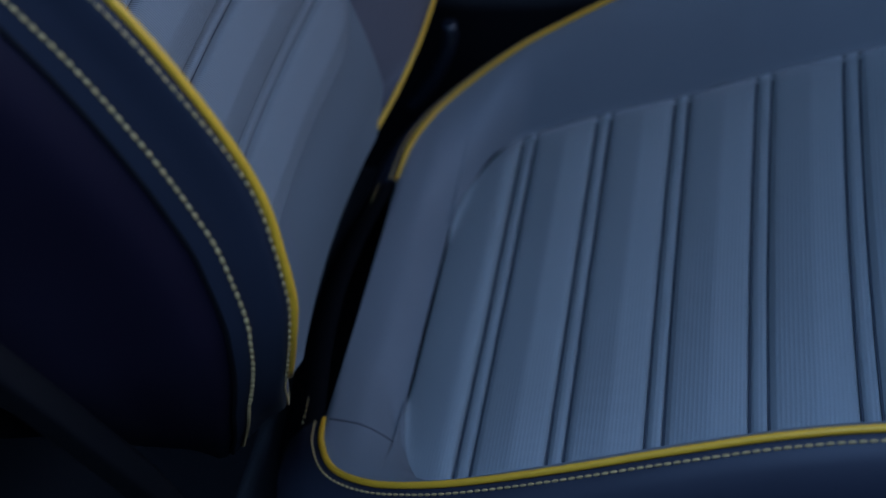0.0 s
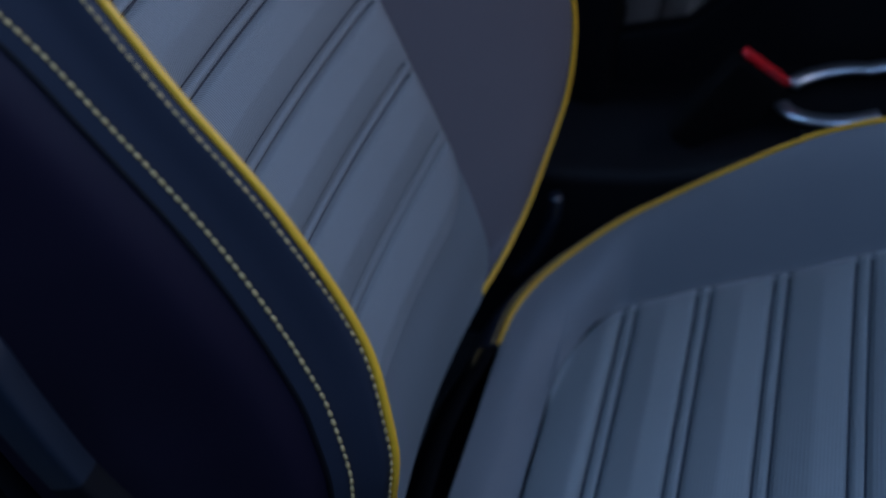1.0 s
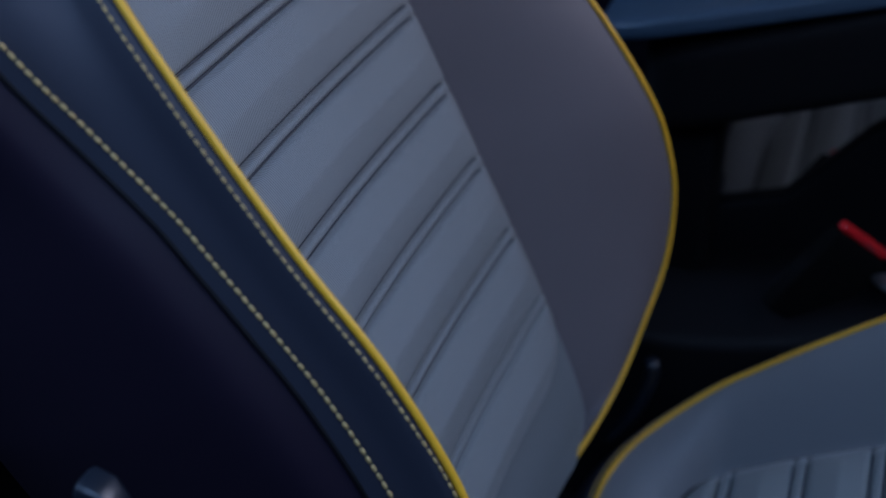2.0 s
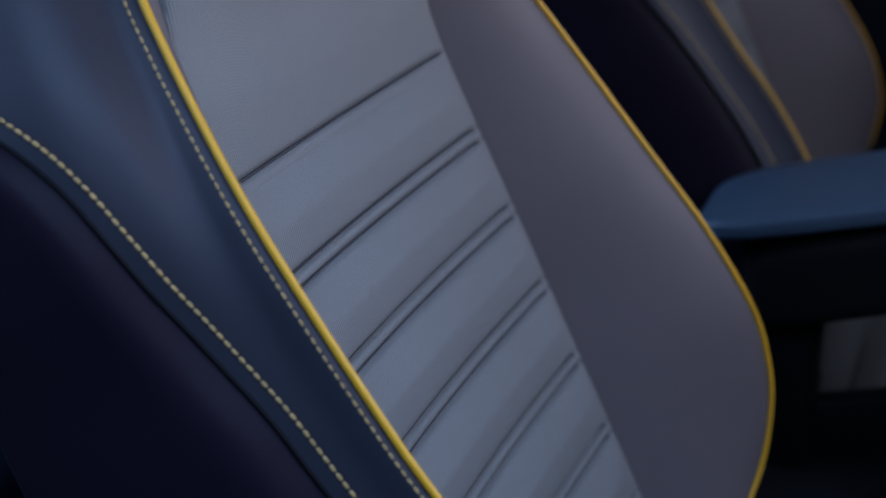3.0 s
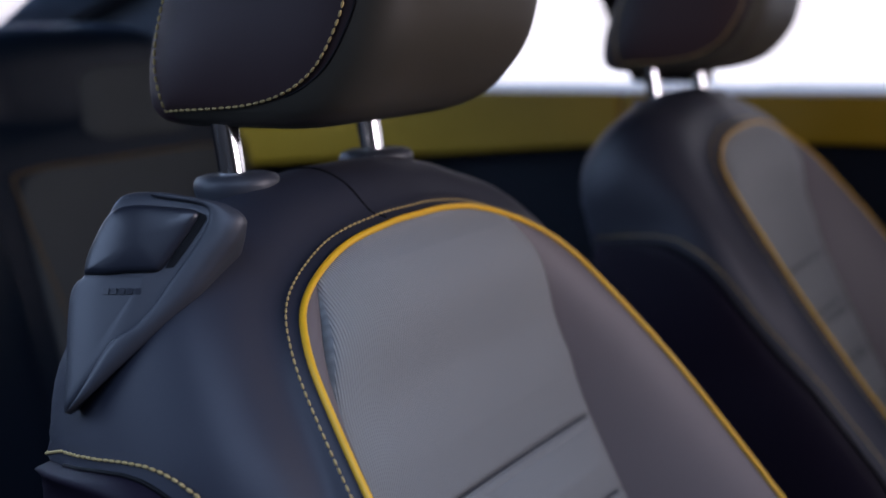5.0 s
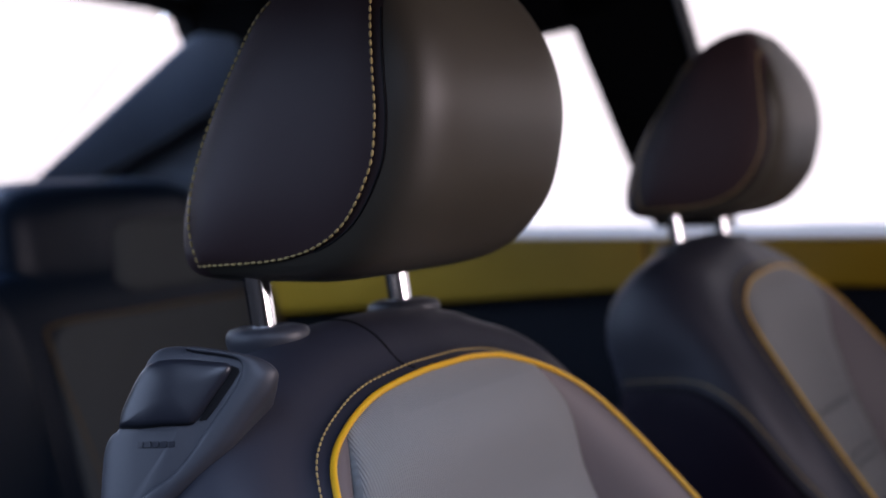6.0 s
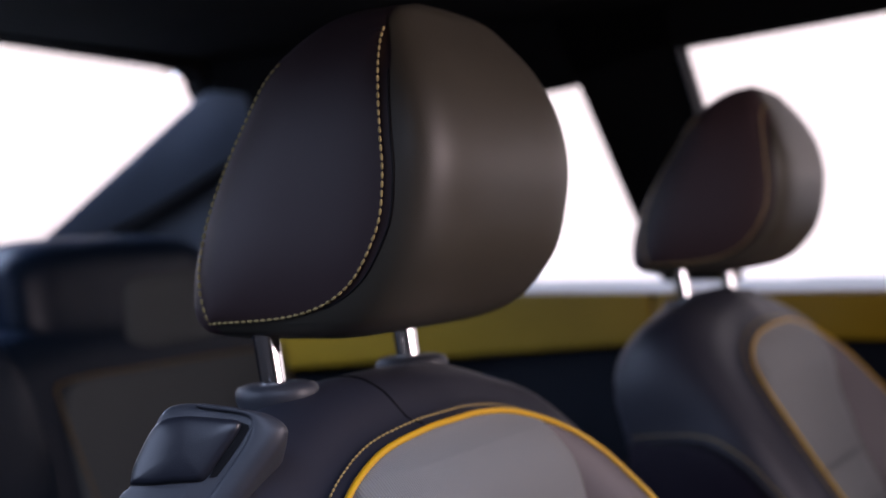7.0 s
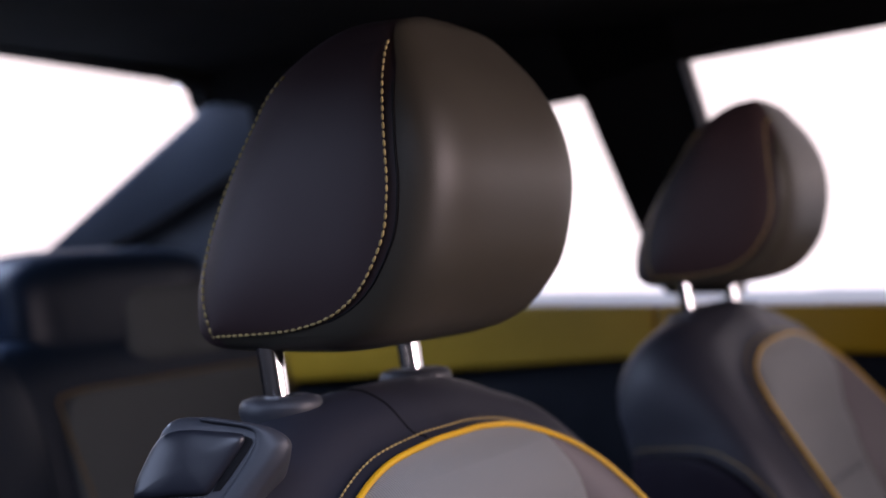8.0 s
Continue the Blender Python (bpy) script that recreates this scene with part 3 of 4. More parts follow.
def make_headrest(seat, put, shape):
    zs = 0.929 + (1.129 - 0.929) * (1 - np.cos(np.linspace(0, np.pi, 60))) / 2
    ang = np.linspace(0, 2 * np.pi, 96, endpoint=False)
    v, f = sheet(rest_surface(zs[:, None], ang[None], shape), True)
    rest = part("headrest", put((v, [tuple(q) for q in f] + [tuple(range(96)), tuple(range(59 * 96, 60 * 96))])), BROWN, seat, "dark leather headrest on two chrome posts")
    path = curve([(-0.197, 1.108), (-0.1915, 1.08), (-0.1865, 1.045), (-0.185, 1.02), (-0.1905, 0.992), (-0.212, 0.962), (-0.250, 0.946), (-0.319, 0.940)], 160)
    # front tinted lighter as if lit; it wraps round to the crease beside the side seam
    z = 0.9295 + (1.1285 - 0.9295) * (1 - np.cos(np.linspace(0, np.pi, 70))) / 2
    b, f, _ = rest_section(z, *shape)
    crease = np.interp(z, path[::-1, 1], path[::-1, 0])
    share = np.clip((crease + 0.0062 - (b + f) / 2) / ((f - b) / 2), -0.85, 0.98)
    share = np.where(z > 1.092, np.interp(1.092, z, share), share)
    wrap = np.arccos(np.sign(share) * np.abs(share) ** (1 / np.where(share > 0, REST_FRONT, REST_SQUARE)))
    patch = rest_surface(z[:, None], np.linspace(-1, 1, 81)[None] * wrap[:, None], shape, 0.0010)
    part("front_face", put(sheet(patch)), LIT_FACE, rest, "leather face of the headrest, tinted lighter for windscreen light")
    rear = curve([(-0.319, 0.940), (-0.324, 0.968), (-0.316, 1.012), (-0.291, 1.062), (-0.252, 1.100), (-0.196, 1.108)], 160)
    for sign in (-1, 1):
        t = np.linspace(0, 1, 24)
        fill = path[None] * (1 - t)[:, None, None] + rear[::-1][None] * t[:, None, None]
        bulge = 0.0012 + 0.0015 * np.sin(np.pi * t)[:, None] * np.ones(160)[None]
        part("side_panel", put(sheet(rest_side(fill[..., 0], fill[..., 1], sign, shape, bulge))), BROWN, rest, "brown-black leather side of the headrest")
        p = rest_side(path[:, 0], path[:, 1], sign, shape, 0.0022)
        q = rest_side(rear[:, 0], rear[:, 1], sign, shape, 0.0022)
        part("stitching", put(stitches(np.vstack([p, q[1:-44]]), 0.0050, 0.0041, 0.00085)), THREAD, rest, "yellow thread round the side panel", kind="stuff")
        # thin black tube stands for shade in the crease by the stitching
        part("crease", put(tube(rest_side(path[16:110, 0] + 0.0055, path[16:110, 1], sign, shape, 0.0008), 0.0007, 6)), BLACK, rest, "dark tube for the crease's shade beside the stitched seam")
        post = np.array([(-0.282, sign * 0.0775, 0.88), (-0.282, sign * 0.0775, 0.90), (-0.289, sign * 0.0775, 0.945)])
        part("post", put(tube(curve(post, 8), 0.0080, 24)), CHROME, rest, "polished chrome post")
    return rest


def ring_of(profile, count, centre, sx, sy, tilt=0.0):
    """A turned shape with an oval plan."""
    ang = np.linspace(0, 2 * np.pi, count, endpoint=False)
    rows = [np.column_stack([sx * r * np.cos(ang), sy * r * np.sin(ang), np.full(count, h) + tilt * sx * r * np.cos(ang)]) + centre for r, h in profile]
    v, f = sheet(rows, True)
    return v, [tuple(q) for q in f] + [tuple(range(count))[::-1], tuple(range((len(profile) - 1) * count, len(profile) * count))]


def make_seat(dy, sign, label, fine, deep, square, slim, rest):
    """A front seat; sign is +1 where the cabin's middle lies towards +y."""
    seat = thing("front_seat", (0, dy, 0), label, "car seat", "front seats")
    def put(geo):
        v, f = geo
        return np.asarray(v, float).reshape(-1, 3) * (1, sign, 1) + (0, dy, 0), f
    shell = make_backrest(seat, put, fine, deep, square, slim)
    make_cushion(seat, put, fine)
    make_headrest(seat, put, rest)
    for s in (-1, 1):
        geo = ring_of([(0.90, -0.030), (0.95, -0.006), (1.0, -0.003), (1.02, 0.000), (1.0, 0.003), (0.93, 0.0055), (0.72, 0.0070), (0.42, 0.0074), (0.40, 0.004)], 48, np.array((-0.280, s * 0.0775, 0.8975)), 0.0258, 0.0222, 0.05)
        part("post_collar", put(geo), PLASTIC, shell, "oval grey plastic collar")
    hinge = np.array([(0.050, 0.205, 0.235), (0.066, 0.205, 0.262), (0.075, 0.203, 0.288), (0.080, 0.200, 0.312), (0.079, 0.197, 0.326)])
    part("hinge_cover", put(tube(curve(hinge, 20), 0.0060, 14)), LEVER, shell, "dark plastic hinge cover")
    base = part("seat_base", put(box((0.0, -0.21, 0.04), (0.46, 0.21, 0.17))), BLACK, seat, "black plastic seat base", bevel=0.015)
    for s in (-0.17, 0.17):
        part("rail", put(box((-0.05, s - 0.02, 0.0), (0.5, s + 0.02, 0.05))), BLACK, base, "black steel floor rail", bevel=0.004)
    return seat, shell, put


def make_release(shell, put):
    """Plastic surround of the backrest release on the outer shoulder, with its flap."""
    out = np.array((0.32, -0.88, 0.34))
    out /= np.linalg.norm(out)
    u, v = np.array((0.94, 0.342, 0.0)), np.array((-0.117, 0.321, 0.94))
    mid = np.array((-0.235, -0.197, 0.862)) - out * 0.0025
    rim = np.array([(-0.0301, 0.0440), (-0.0264, 0.0488), (-0.0191, 0.0508), (-0.0044, 0.0500), (0.0133, 0.0471), (0.0280, 0.0437), (0.0352, 0.0386), (0.0364, 0.0335), (0.0334, 0.0259), (0.0256, 0.0146), (0.0151, -0.0009), (0.0031, -0.0141),
                    (-0.0103, -0.0276), (-0.0237, -0.0403), (-0.0372, -0.0529), (-0.0478, -0.0625), (-0.0490, -0.0505), (-0.0500, -0.0366), (-0.0513, -0.0143), (-0.0507, -0.0016), (-0.0474, 0.0045), (-0.0425, 0.0075), (-0.0405, 0.0160), (-0.0370, 0.0260), (-0.0330, 0.0360)])
    rim[:, 0] -= 0.0065 * np.clip((-rim[:, 0] - 0.012) / 0.03, 0, 1)
    # the trim bends back round the corner of the shoulder
    bend = lambda p: p - out * (5.5 * np.clip(-((p - mid) @ u) - 0.012, 0, 1) ** 2)[..., None]
    flat = lambda pts, lift, n: bend(mid + curve(np.vstack([pts, pts[:1]]), n)[:-1] @ np.array([u, v])) + out * lift
    c = np.array((-0.012, 0.006))
    ring = lambda k, lift: flat(c + (rim - c) * k, lift, 120)
    rows = [ring(0.0004, 0.001), ring(0.5, 0.001), ring(0.80, 0.0008), ring(0.90, 0.0), ring(0.955, -0.0016), ring(0.985, -0.0045), ring(0.99, -0.009), ring(0.90, -0.022), ring(0.6, -0.06)]
    trim = part("release_surround", put(sheet(rows, True)), PLASTIC, shell, "matt grey plastic surround on the shoulder")
    flap = np.array([(-0.0400, 0.0075), (-0.0395, 0.0150), (-0.0362, 0.0245), (-0.0315, 0.0350), (-0.0262, 0.0405), (-0.0156, 0.0424), (0.0020, 0.0412), (0.0126, 0.0398), (0.0146, 0.0365), (0.0112, 0.0300), (0.0037, 0.0186), (-0.0016, 0.0110), (-0.0057, 0.0083), (-0.0188, 0.0078), (-0.0300, 0.0068)])
    flap[:, 0] -= 0.0060 * np.clip((-flap[:, 0] - 0.010) / 0.03, 0, 1)
    fc = np.array((-0.015, 0.024))
    fring = lambda k, lift: flat(fc + (flap - fc) * k, lift, 96)
    part("flap", put(sheet([fring(0.0004, 0.0062), fring(0.2, 0.0062), fring(0.4, 0.0060), fring(0.6, 0.0057), fring(0.8, 0.0050), fring(0.91, 0.0043), fring(0.965, 0.0030), fring(0.985, 0.0012), fring(0.99, -0.004)], True)), FLAP, trim, "smooth dark grey release flap")
    # a black patch draws the shaded gap along the flap's inner end
    slot = np.array([(0.0138, 0.0386), (0.0178, 0.0372), (0.0184, 0.0352), (0.0152, 0.0292), (0.0078, 0.0176), (0.0030, 0.0108), (-0.0012, 0.0104), (0.0032, 0.0186), (0.0106, 0.0300)])
    sc = slot.mean(0)
    part("flap_gap", put(sheet([bend(mid + (sc + (slot - sc) * k) @ np.array([u, v])) + out * lift for k, lift in ((0.0004, 0.0014), (0.7, 0.0016), (1.0, 0.0014))], True)), BLACK, trim, "black patch for the shaded gap beside the flap")
    # a raised band runs from the top of the trim down its inner edge to the tip
    inside = curve([(-0.0110, 0.0470), (-0.0060, 0.0456), (0.0000, 0.0448), (0.0150, 0.0422), (0.0192, 0.0372), (0.0165, 0.0290), (0.0090, 0.0165), (0.0010, 0.0040), (-0.0060, -0.0075), (-0.0150, -0.0180), (-0.0270, -0.0255), (-0.0345, -0.0360), (-0.0420, -0.0495), (-0.0490, -0.0600)], 90)
    outside = curve([(-0.0110, 0.0480), (-0.0080, 0.0490), (-0.0040, 0.0490), (0.0135, 0.0463), (0.0275, 0.0430), (0.0343, 0.0383), (0.0354, 0.0335), (0.0325, 0.0263), (0.0248, 0.0150), (0.0143, -0.0005), (0.0023, -0.0137), (-0.0111, -0.0272), (-0.0245, -0.0399), (-0.0380, -0.0525), (-0.0490, -0.0610)], 90)
    band = [bend(mid + (inside * (1 - t) + outside * t) @ np.array([u, v])) + out * h for t, h in ((0, -0.001), (0.04, 0.0008), (0.12, 0.0020), (0.3, 0.0026), (0.6, 0.0024), (0.85, 0.0012), (1.0, -0.0020))]
    part("ridge", put(sheet(np.array(band))), PLASTIC, trim)
    for k in range(5):
        a = -0.0335 + 0.0044 * k
        bar = bend(np.array([mid + u * (a + p) + v * (q - 0.0012) + out * 0.0008 for p, q in ((0, -0.0015), (0.0030, -0.0015), (0.0030, 0.0015), (0, 0.0015))]))
        part("mark", put(prism(bar, out * 0.0005)), FLAP, trim, smooth=False)


def make_lever(seat, put):
    """A boxy grip that leans over the side cover, on a flat arm."""
    path = curve([(-0.0800, -0.300, 0.5655), (-0.0760, -0.300, 0.5655), (-0.0690, -0.300, 0.5500), (-0.0560, -0.298, 0.5200), (-0.044, -0.293, 0.49), (-0.015, -0.275, 0.42), (0.01, -0.25, 0.33), (0.02, -0.22, 0.20)], 70)
    run = np.gradient(path, axis=0)
    run /= np.linalg.norm(run, axis=1)[:, None]
    ang = np.linspace(0, 2 * np.pi, 28, endpoint=False)
    sq = lambda a: np.sign(a) * np.abs(a) ** 0.38
    rows = []
    for k, p in enumerate(path):
        side = np.array((0.0, 1.0, 0.0))
        across = np.cross(run[k], side)
        wide = 0.0105 - 0.002 * min(1, k / 20)
        rows.append(p + sq(np.cos(ang))[:, None] * side * 0.0085 + sq(np.sin(ang))[:, None] * across * wide)
    cap = [path[0] + (rows[0] - path[0]) * w - run[0] * h for w, h in ((0.05, 0.0030), (0.6, 0.0030), (0.85, 0.0024), (0.96, 0.0012))]
    v, f = sheet(cap + rows[:15], True)
    lever = part("lever", put((v, f)), LEVER, seat, "satin blue-black plastic backrest lever")
    # the arm's black stands for the shade on the lever's lower part
    part("lever_arm", put(sheet(rows[14:], True)), BLACK, lever, "arm of the lever, blackened for the shade below its grip")


near_seat, near_shell, near_put = make_seat(0.0, 1, "grey and navy front seat with yellow piping, beside the open door", True, 0.84, 0.0, 0.0, (0.006, 0.90, 0.008))
far_seat, far_shell, far_put = make_seat(0.72, -1, "grey and navy front seat with yellow piping, beside the closed door", False, 0.96, 0.45, 0.018, (-0.007, 0.86, 0.0))

make_release(near_shell, near_put)
make_lever(near_seat, near_put)

# ---- cabin ----
solid("floor", box((-1.2, -0.36, -0.05), (0.95, 1.10, 0.0)), CARPET, "black carpeted car floor", "floor")
solid("ground", box((-60, -60, -0.45), (60, 60, -0.40)), CONCRETE, "worn grey concrete ground outside the car", "ground")


def far_y(z):
    """The far side leans in above the sill."""
    return np.where(z > 0.88, 1.06 - 0.22 * (z - 0.88), 1.06)


def far_slab(name, outline, mat, label, category, thick=0.05, inset=0.0, bevel=0.006):
    p = np.array([(x, float(far_y(z)) - inset, z) for x, z in outline])
    return solid(name, prism(p, (0, thick, 0)), mat, label, category, bevel=bevel)


far_slab("door_1", [(-0.47, 0.05), (0.75, 0.05), (0.75, 0.845), (-0.47, 0.845)], CARD, "dark blue trim of the closed front door", "door")
far_slab("door_2", [(-1.35, 0.05), (-0.48, 0.05), (-0.48, 0.845), (-1.35, 0.845)], CARD, "dark blue trim of the closed rear door", "door")
far_slab("door_trim_1", [(-0.47, 0.825), (0.75, 0.815), (0.75, 0.880), (-0.47, 0.885)], YELLOW, "mustard yellow painted strip along the front door", "door trim", inset=0.02)
far_slab("door_trim_2", [(-1.35, 0.745), (-0.475, 0.815), (-0.475, 0.885), (-1.35, 0.885)], YELLOW, "mustard yellow painted strip along the rear door", "door trim", inset=0.02)
far_slab("sill_trim", [(-1.35, 0.885), (0.75, 0.880), (0.75, 0.886), (-1.35, 0.890)], SILVER, "pale satin strip along the window sills", "trim", thick=0.03)
far_slab("pillar_b", [(-0.465, 0.90), (-0.36, 0.90), (-0.385, 1.12), (-0.405, 1.215), (-0.41, 1.30), (-0.60, 1.30), (-0.555, 1.18)], LINER, "black door pillar trim", "pillar")
far_slab("roof_rail", [(-1.195, 1.12), (-0.9, 1.145), (-0.555, 1.182), (-0.405, 1.217), (-0.145, 1.236), (0.30, 1.22), (0.75, 1.10), (0.75, 1.32), (-1.195, 1.32)], LINER, "black roof rail trim", "roof rail")
solid("ceiling", box((-1.22, -0.34, 1.27), (0.68, 1.0, 1.31)), LINER, "black cloth headliner", "ceiling")
solid("wall_rear", box((-1.75, -0.36, 0.0), (-1.68, 1.1, 0.93)), CARD, "dark tailgate trim", "wall")
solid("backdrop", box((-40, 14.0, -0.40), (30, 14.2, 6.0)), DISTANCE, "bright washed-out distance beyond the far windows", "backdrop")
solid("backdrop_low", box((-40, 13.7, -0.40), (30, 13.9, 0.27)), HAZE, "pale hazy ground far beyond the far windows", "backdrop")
# unseen walls and car parts, added to close the car and block light
solid("blocker_beside", box((-8, -1.15, -0.4), (3.0, -1.0, 1.8)), WALL, "unseen dark wall, added to block low light beside the car", "wall")
solid("door_3", prism([(0.80, -0.42, 0.02), (1.02, -0.98, 0.02), (1.02, -0.98, 0.86), (0.94, -0.78, 1.20), (0.80, -0.42, 1.0)], (0.05, 0.02, 0)), CARD, "unseen open front door, added to block light from ahead", "door", bevel=0.01)
solid("blocker_ahead_far", box((3.5, 1.25, -0.4), (3.7, 2.9, 1.6)), WALL, "unseen dark wall, added to block light from ahead on the far side", "wall")
solid("blocker_ahead", box((3.5, -1.15, -0.4), (3.7, 1.25, 1.25)), WALL, "unseen dark wall, added to block low light from ahead", "wall")
dash = [(0.60, 0.30), (0.58, 0.62), (0.62, 0.92), (0.68, 0.97), (0.98, 0.975), (0.98, 0.30)]
solid("dashboard", prism([(x, -0.36, z) for x, z in dash], (0, 1.42, 0)), BLACK, "unseen plain black dashboard, added to block low windscreen light", "dashboard", bevel=0.02)
solid("wall_front", box((0.95, -0.36, 0.0), (1.0, 1.1, 0.80)), BLACK, "black wall below the windscreen", "wall")
solid("wall_near_rear", box((-1.7, -0.40, 0.0), (-0.50, -0.34, 0.30)), CARD, "unseen dark sill below an assumed open rear door", "wall")
solid("pillar_near_rear", box((-1.7, -0.40, 0.30), (-1.28, -0.34, 1.30)), CARD, "unseen dark rear pillar, added to close the near side", "pillar")
solid("roof_rail_near", box((-1.28, -0.41, 1.20), (0.70, -0.34, 1.31)), LINER, "unseen dark roof rail, added to block lamp light from above", "roof rail", bevel=0.02)
# tailgate window's side trim
pil = np.array([(-1.20, 0.965, 1.215), (-1.60, 0.896, 0.93), (-1.54, 0.965, 0.92), (-1.12, 1.01, 1.12), (-0.98, 1.03, 1.205)])
edge = [(0.45, 1.30), (0.45, 1.268), (0.915, 1.257), (0.958, 1.2515), (0.977, 1.243), (0.986, 1.222), (1.02, 1.18), (1.02, 1.30)]
solid("roof_trim", prism([(-1.205, y, z) for y, z in edge], (-0.04, 0.0, 0.0)), LINER, "black trim above the tailgate window", "trim")
solid("pillar_c", prism(pil, (0.0, 0.06, 0.02)), PILLAR, "satin blue-grey rear pillar trim beside the tailgate window", "pillar", bevel=0.006, smooth=True)
low = np.array([(-1.545, 0.978, 0.97), (-1.105, 1.032, 1.18), (-0.95, 1.042, 1.26), (-0.92, 1.045, 0.90), (-1.0, 1.05, 0.84), (-1.56, 1.02, 0.82)])
solid("pillar_trim_lower", prism(low, (0.0, 0.06, 0.02)), QUARTER, "dark blue-grey quarter trim below the rear pillar", "pillar", bevel=0.012, smooth=True)
# black tube along the joint draws the shade in its groove
crease = curve([(-1.47, 0.962, 0.972), (-1.33, 0.984, 1.028), (-1.20, 0.997, 1.088), (-1.08, 1.008, 1.150)], 24)
solid("pillar_trim_seam", tube(crease, 0.0055, 10), LINER, "black tube for the shaded gap between the rear pillar's two trims", "trim", smooth=True)
solid("parcel_shelf", box((-1.7, -0.36, 0.80), (-1.25, 1.05, 0.83)), CARPET, "black parcel shelf", "shelf")

# window panes
def far_pane(name, outline, label):
    p = np.array([(x, float(far_y(np.array(z))) + 0.022, z) for x, z in outline])
    ob = solid(name, prism(p, (0, 0.004, 0)), GLASS, label, "window")
    ob.visible_shadow = False


seal = curve([(x, float(far_y(np.array(z))) - 0.003, z) for x, z in ((-0.3805, 1.105), (-0.3865, 1.14), (-0.397, 1.19), (-0.402, 1.212))], 20)
solid("window_seal", tube(seal, 0.0035, 10), SEAL, "dull grey seal along the door pillar's upper edge", "trim", smooth=True)
far_pane("window_1", [(-0.40, 0.87), (0.75, 0.87), (0.75, 1.16), (0.30, 1.26), (-0.145, 1.26), (-0.42, 1.24)], "clear glass of the closed front door's window")
far_pane("window_2", [(-0.95, 0.87), (-0.45, 0.87), (-0.50, 1.20), (-0.90, 1.17)], "clear glass of the closed rear door's window")
back = solid("window_3", prism([(-1.66, -0.30, 0.90), (-1.66, 0.93, 0.90), (-1.25, 0.99, 1.27), (-1.25, -0.30, 1.27)], (-0.004, 0, 0.003)), GLASS, "clear glass of the sloping tailgate window", "window")
back.visible_shadow = False

# ---- rear seat ----
def pillow(mid, half, e=0.35, lean=0.0, n=40):
    """A padded block: a squared-off ellipsoid that leans back."""
    a, b = np.linspace(-np.pi / 2, np.pi / 2, n), np.linspace(0, 2 * np.pi, 2 * n, endpoint=False)
    sq = lambda w: np.sign(w) * np.abs(w) ** e
    x = sq(np.cos(a))[:, None] * sq(np.cos(b))[None] * half[0]
    y = sq(np.cos(a))[:, None] * sq(np.sin(b))[None] * half[1]
    z = sq(np.sin(a))[:, None] * np.ones(2 * n)[None] * half[2]
    return sheet(np.stack([x - lean * z, y, z], -1) + np.asarray(mid), True)


rear = thing("rear_seat", (-1.05, 0.36, 0.0), "dark navy rear bench with grey insert and headrest", "car seat")
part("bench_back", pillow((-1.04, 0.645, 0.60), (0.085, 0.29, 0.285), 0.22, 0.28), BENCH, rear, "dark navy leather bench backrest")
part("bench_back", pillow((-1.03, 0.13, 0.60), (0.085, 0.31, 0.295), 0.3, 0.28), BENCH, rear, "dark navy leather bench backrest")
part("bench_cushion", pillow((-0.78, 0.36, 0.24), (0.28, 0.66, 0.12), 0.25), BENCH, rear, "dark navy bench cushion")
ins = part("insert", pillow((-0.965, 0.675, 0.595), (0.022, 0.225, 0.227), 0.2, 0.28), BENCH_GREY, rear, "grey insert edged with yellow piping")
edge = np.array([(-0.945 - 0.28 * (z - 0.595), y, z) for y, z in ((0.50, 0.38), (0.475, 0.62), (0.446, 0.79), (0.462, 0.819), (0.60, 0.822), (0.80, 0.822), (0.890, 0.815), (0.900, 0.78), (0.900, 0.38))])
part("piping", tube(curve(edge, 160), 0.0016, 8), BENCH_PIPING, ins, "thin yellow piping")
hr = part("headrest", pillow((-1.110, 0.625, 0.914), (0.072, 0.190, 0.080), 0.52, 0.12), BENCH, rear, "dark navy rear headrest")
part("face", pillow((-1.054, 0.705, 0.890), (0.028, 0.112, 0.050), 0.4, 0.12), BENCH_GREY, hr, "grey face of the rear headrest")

# ---- console ----
console = thing("centre_console", (0.1, 0.36, 0.0), "black centre console with raised armrest and cup holder", "console")
side = np.array([(-0.28, 0.30), (0.08, 0.315), (0.14, 0.325), (0.20, 0.345), (0.30, 0.375), (0.42, 0.40), (0.75, 0.50), (0.75, 0.0), (-0.28, 0.0)])
part("body", prism([(x, 0.275, z if z == 0 else z - 0.02) for x, z in side], (0, 0.17, 0)), BLACK, console, "black console body", bevel=0.012)
def tilted(geo, x0, slope):
    v, f = geo
    v = np.array(v, float)
    v[:, 2] += slope * (v[:, 0] - x0)
    return v, f


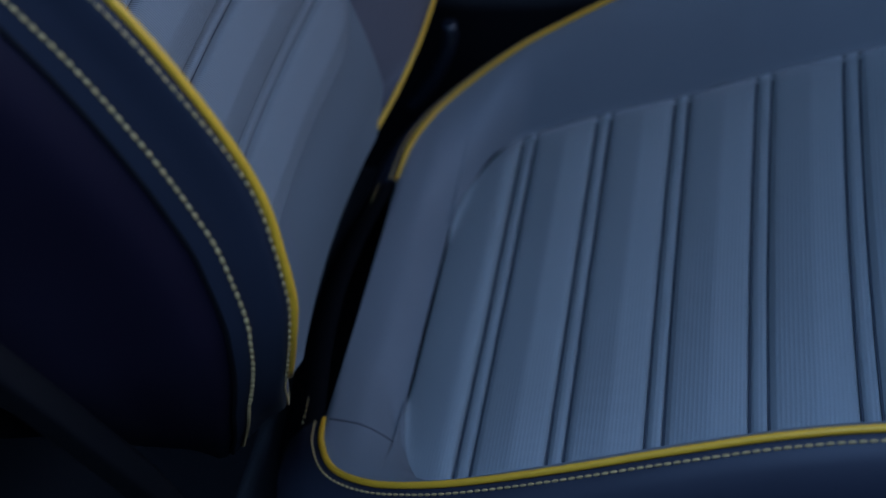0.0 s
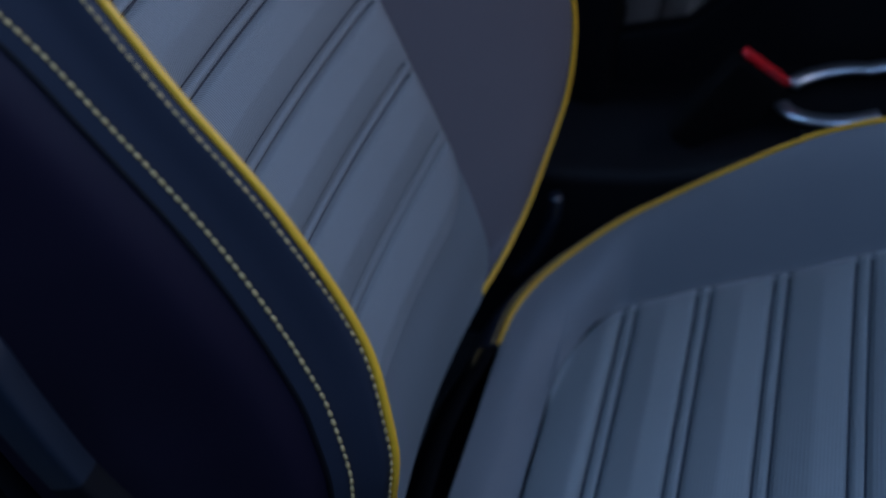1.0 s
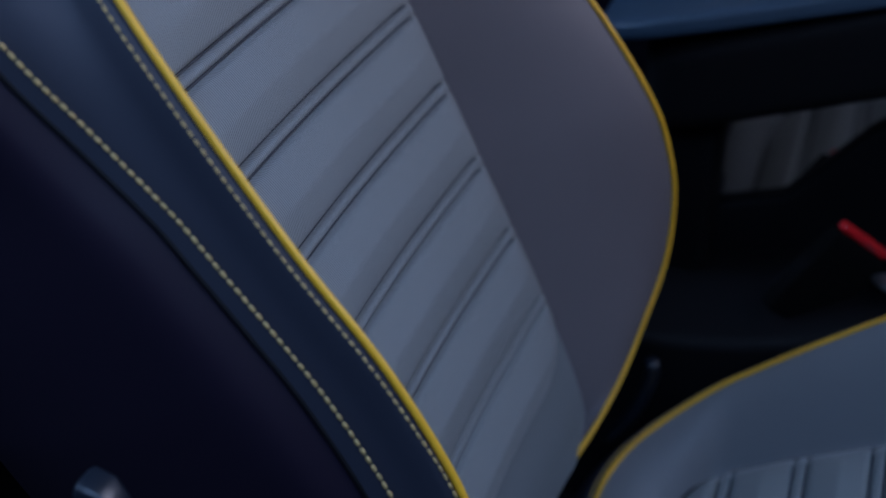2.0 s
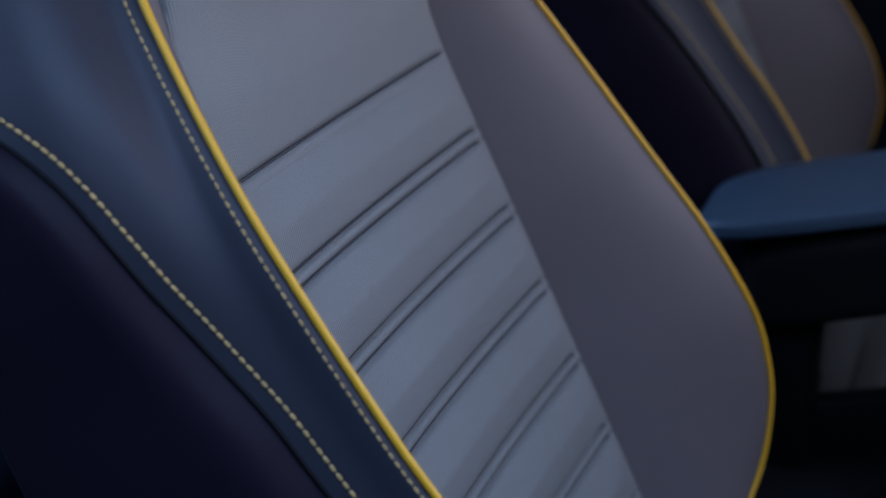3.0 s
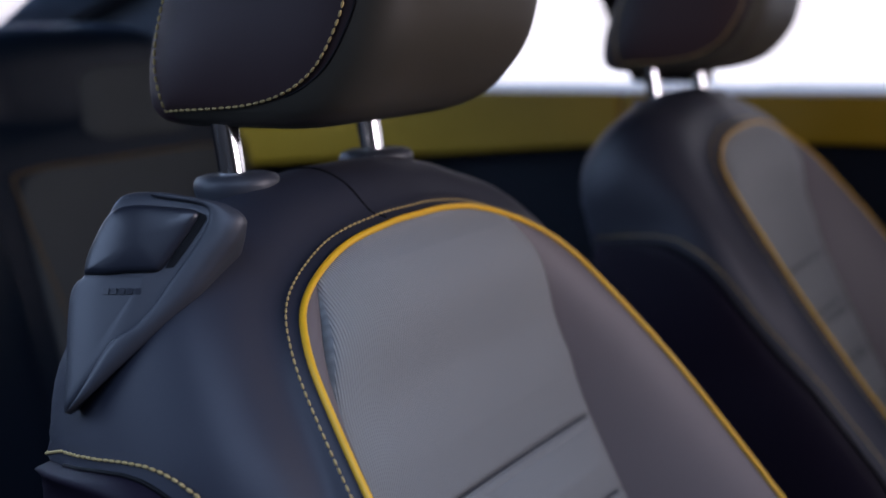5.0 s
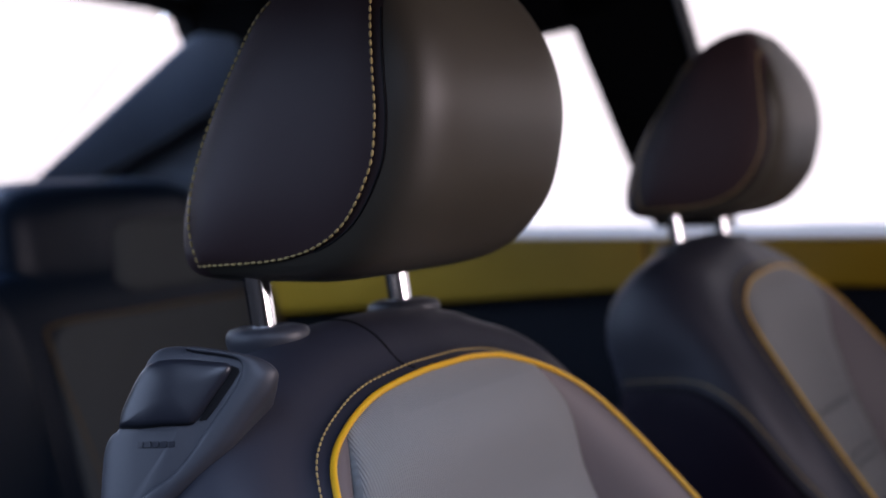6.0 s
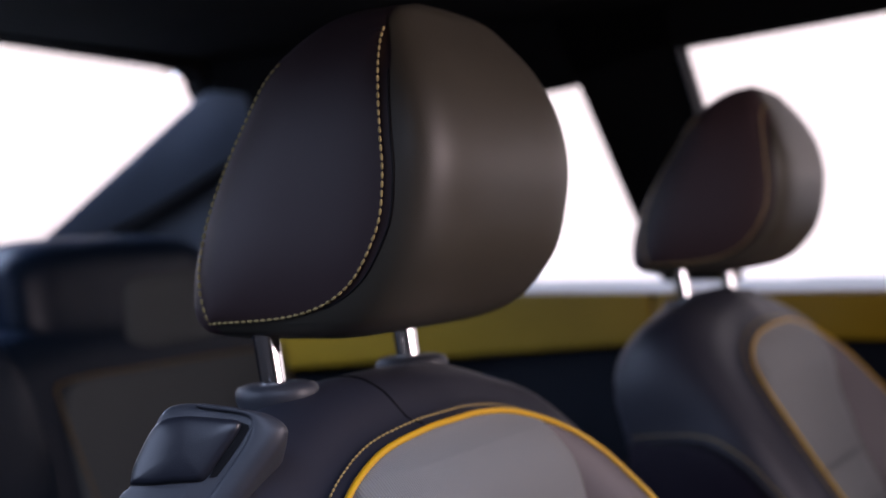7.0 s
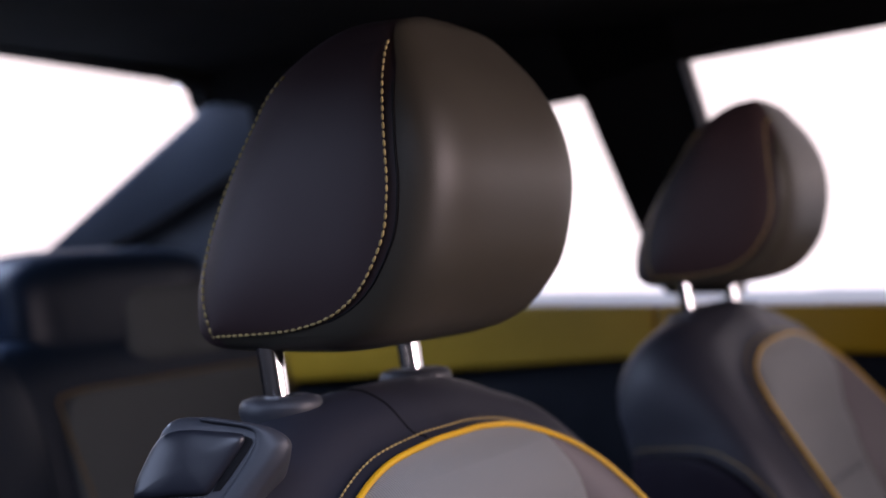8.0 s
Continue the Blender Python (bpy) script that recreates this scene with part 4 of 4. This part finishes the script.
arm = part("armrest", tilted(pillow((0.17, 0.418, 0.576), (0.19, 0.076, 0.011), 0.4), 0.17, 0.30), ARM, console, "blue-grey leather armrest")
part("armrest_box", tilted(pillow((0.19, 0.428, 0.531), (0.165, 0.080, 0.042), 0.3), 0.19, 0.36), BLACK, arm, "black underside of the armrest")
part("armrest_hinge", box((0.02, 0.385, 0.28), (0.09, 0.455, 0.53)), BLACK, arm, "black hinge post", bevel=0.01)
ridge = [(0.06, 0.25), (0.065, 0.335), (0.09, 0.346), (0.146, 0.364), (0.179, 0.402), (0.211, 0.440), (0.24, 0.462), (0.32, 0.475), (0.45, 0.47), (0.45, 0.25)]
part("shroud", prism([(x, 0.425, z) for x, z in ridge], (0, 0.025, 0)), BLACK, console, "black raised side of the console", bevel=0.008)
def trim_arc(a0, a1, tail=()):
    """A flat satin bead round part of the cup holder, with an optional straight end."""
    ang = np.radians(np.linspace(a0, a1, 30))
    run = np.column_stack([0.285 + 0.050 * np.cos(ang), 0.352 + 0.042 * np.sin(ang), 0.362 + 0.25 * 0.050 * np.cos(ang)])
    if len(tail):
        run = np.vstack([np.asarray(tail, float), run])
    v, f = tube(run, 0.0058, 12)
    v = v.reshape(len(run), 12, 3)
    m = v.mean(1, keepdims=True)
    return (m + (v - m) * (1.25, 1.25, 0.75)).reshape(-1, 3), f


# ring built as two arcs; its dark-reflecting side is left out
part("cup_trim", trim_arc(196, 300), SILVER, console, "satin silver cup holder trim")
part("cup_trim", trim_arc(70, 148, [(0.46, 0.396, 0.408), (0.38, 0.396, 0.388), (0.33, 0.395, 0.375)]), SILVER, console, "satin silver cup holder trim")

# ---- belt buckles ----
def make_buckle(at, turn):
    b = thing("belt_buckle", at, "black belt buckle with a red release button", "belt buckle", "front belt buckles")
    ax = np.array((0.040 * turn, 0.020, -0.034))
    ax /= np.linalg.norm(ax)
    cross = np.cross(ax, (0, 0, 1.0))
    cross /= np.linalg.norm(cross)
    up = np.cross(cross, ax)
    def block(l0, l1, w, h0, h1):
        v, f = box((l0, -w, h0), (l1, w, h1))
        return v @ np.array([ax, cross, up]) + np.asarray(at), f
    part("button", block(-0.027, 0.027, 0.0055, -0.004, 0.004), RED, b, "red release button", bevel=0.003)
    part("housing", block(-0.030, 0.030, 0.010, -0.09, -0.0045), LINER, b, "black plastic housing", bevel=0.005)
    part("stalk", tube(np.array([np.asarray(at) + up * -0.085, np.asarray(at) * (1, 1, 0) + np.array((-0.02, -0.02, 0.14))]), 0.007, 10), LINER, b, "black belt stalk")


make_buckle((0.219, 0.343, 0.381), 1)
make_buckle((0.20, 0.50, 0.365), 1)
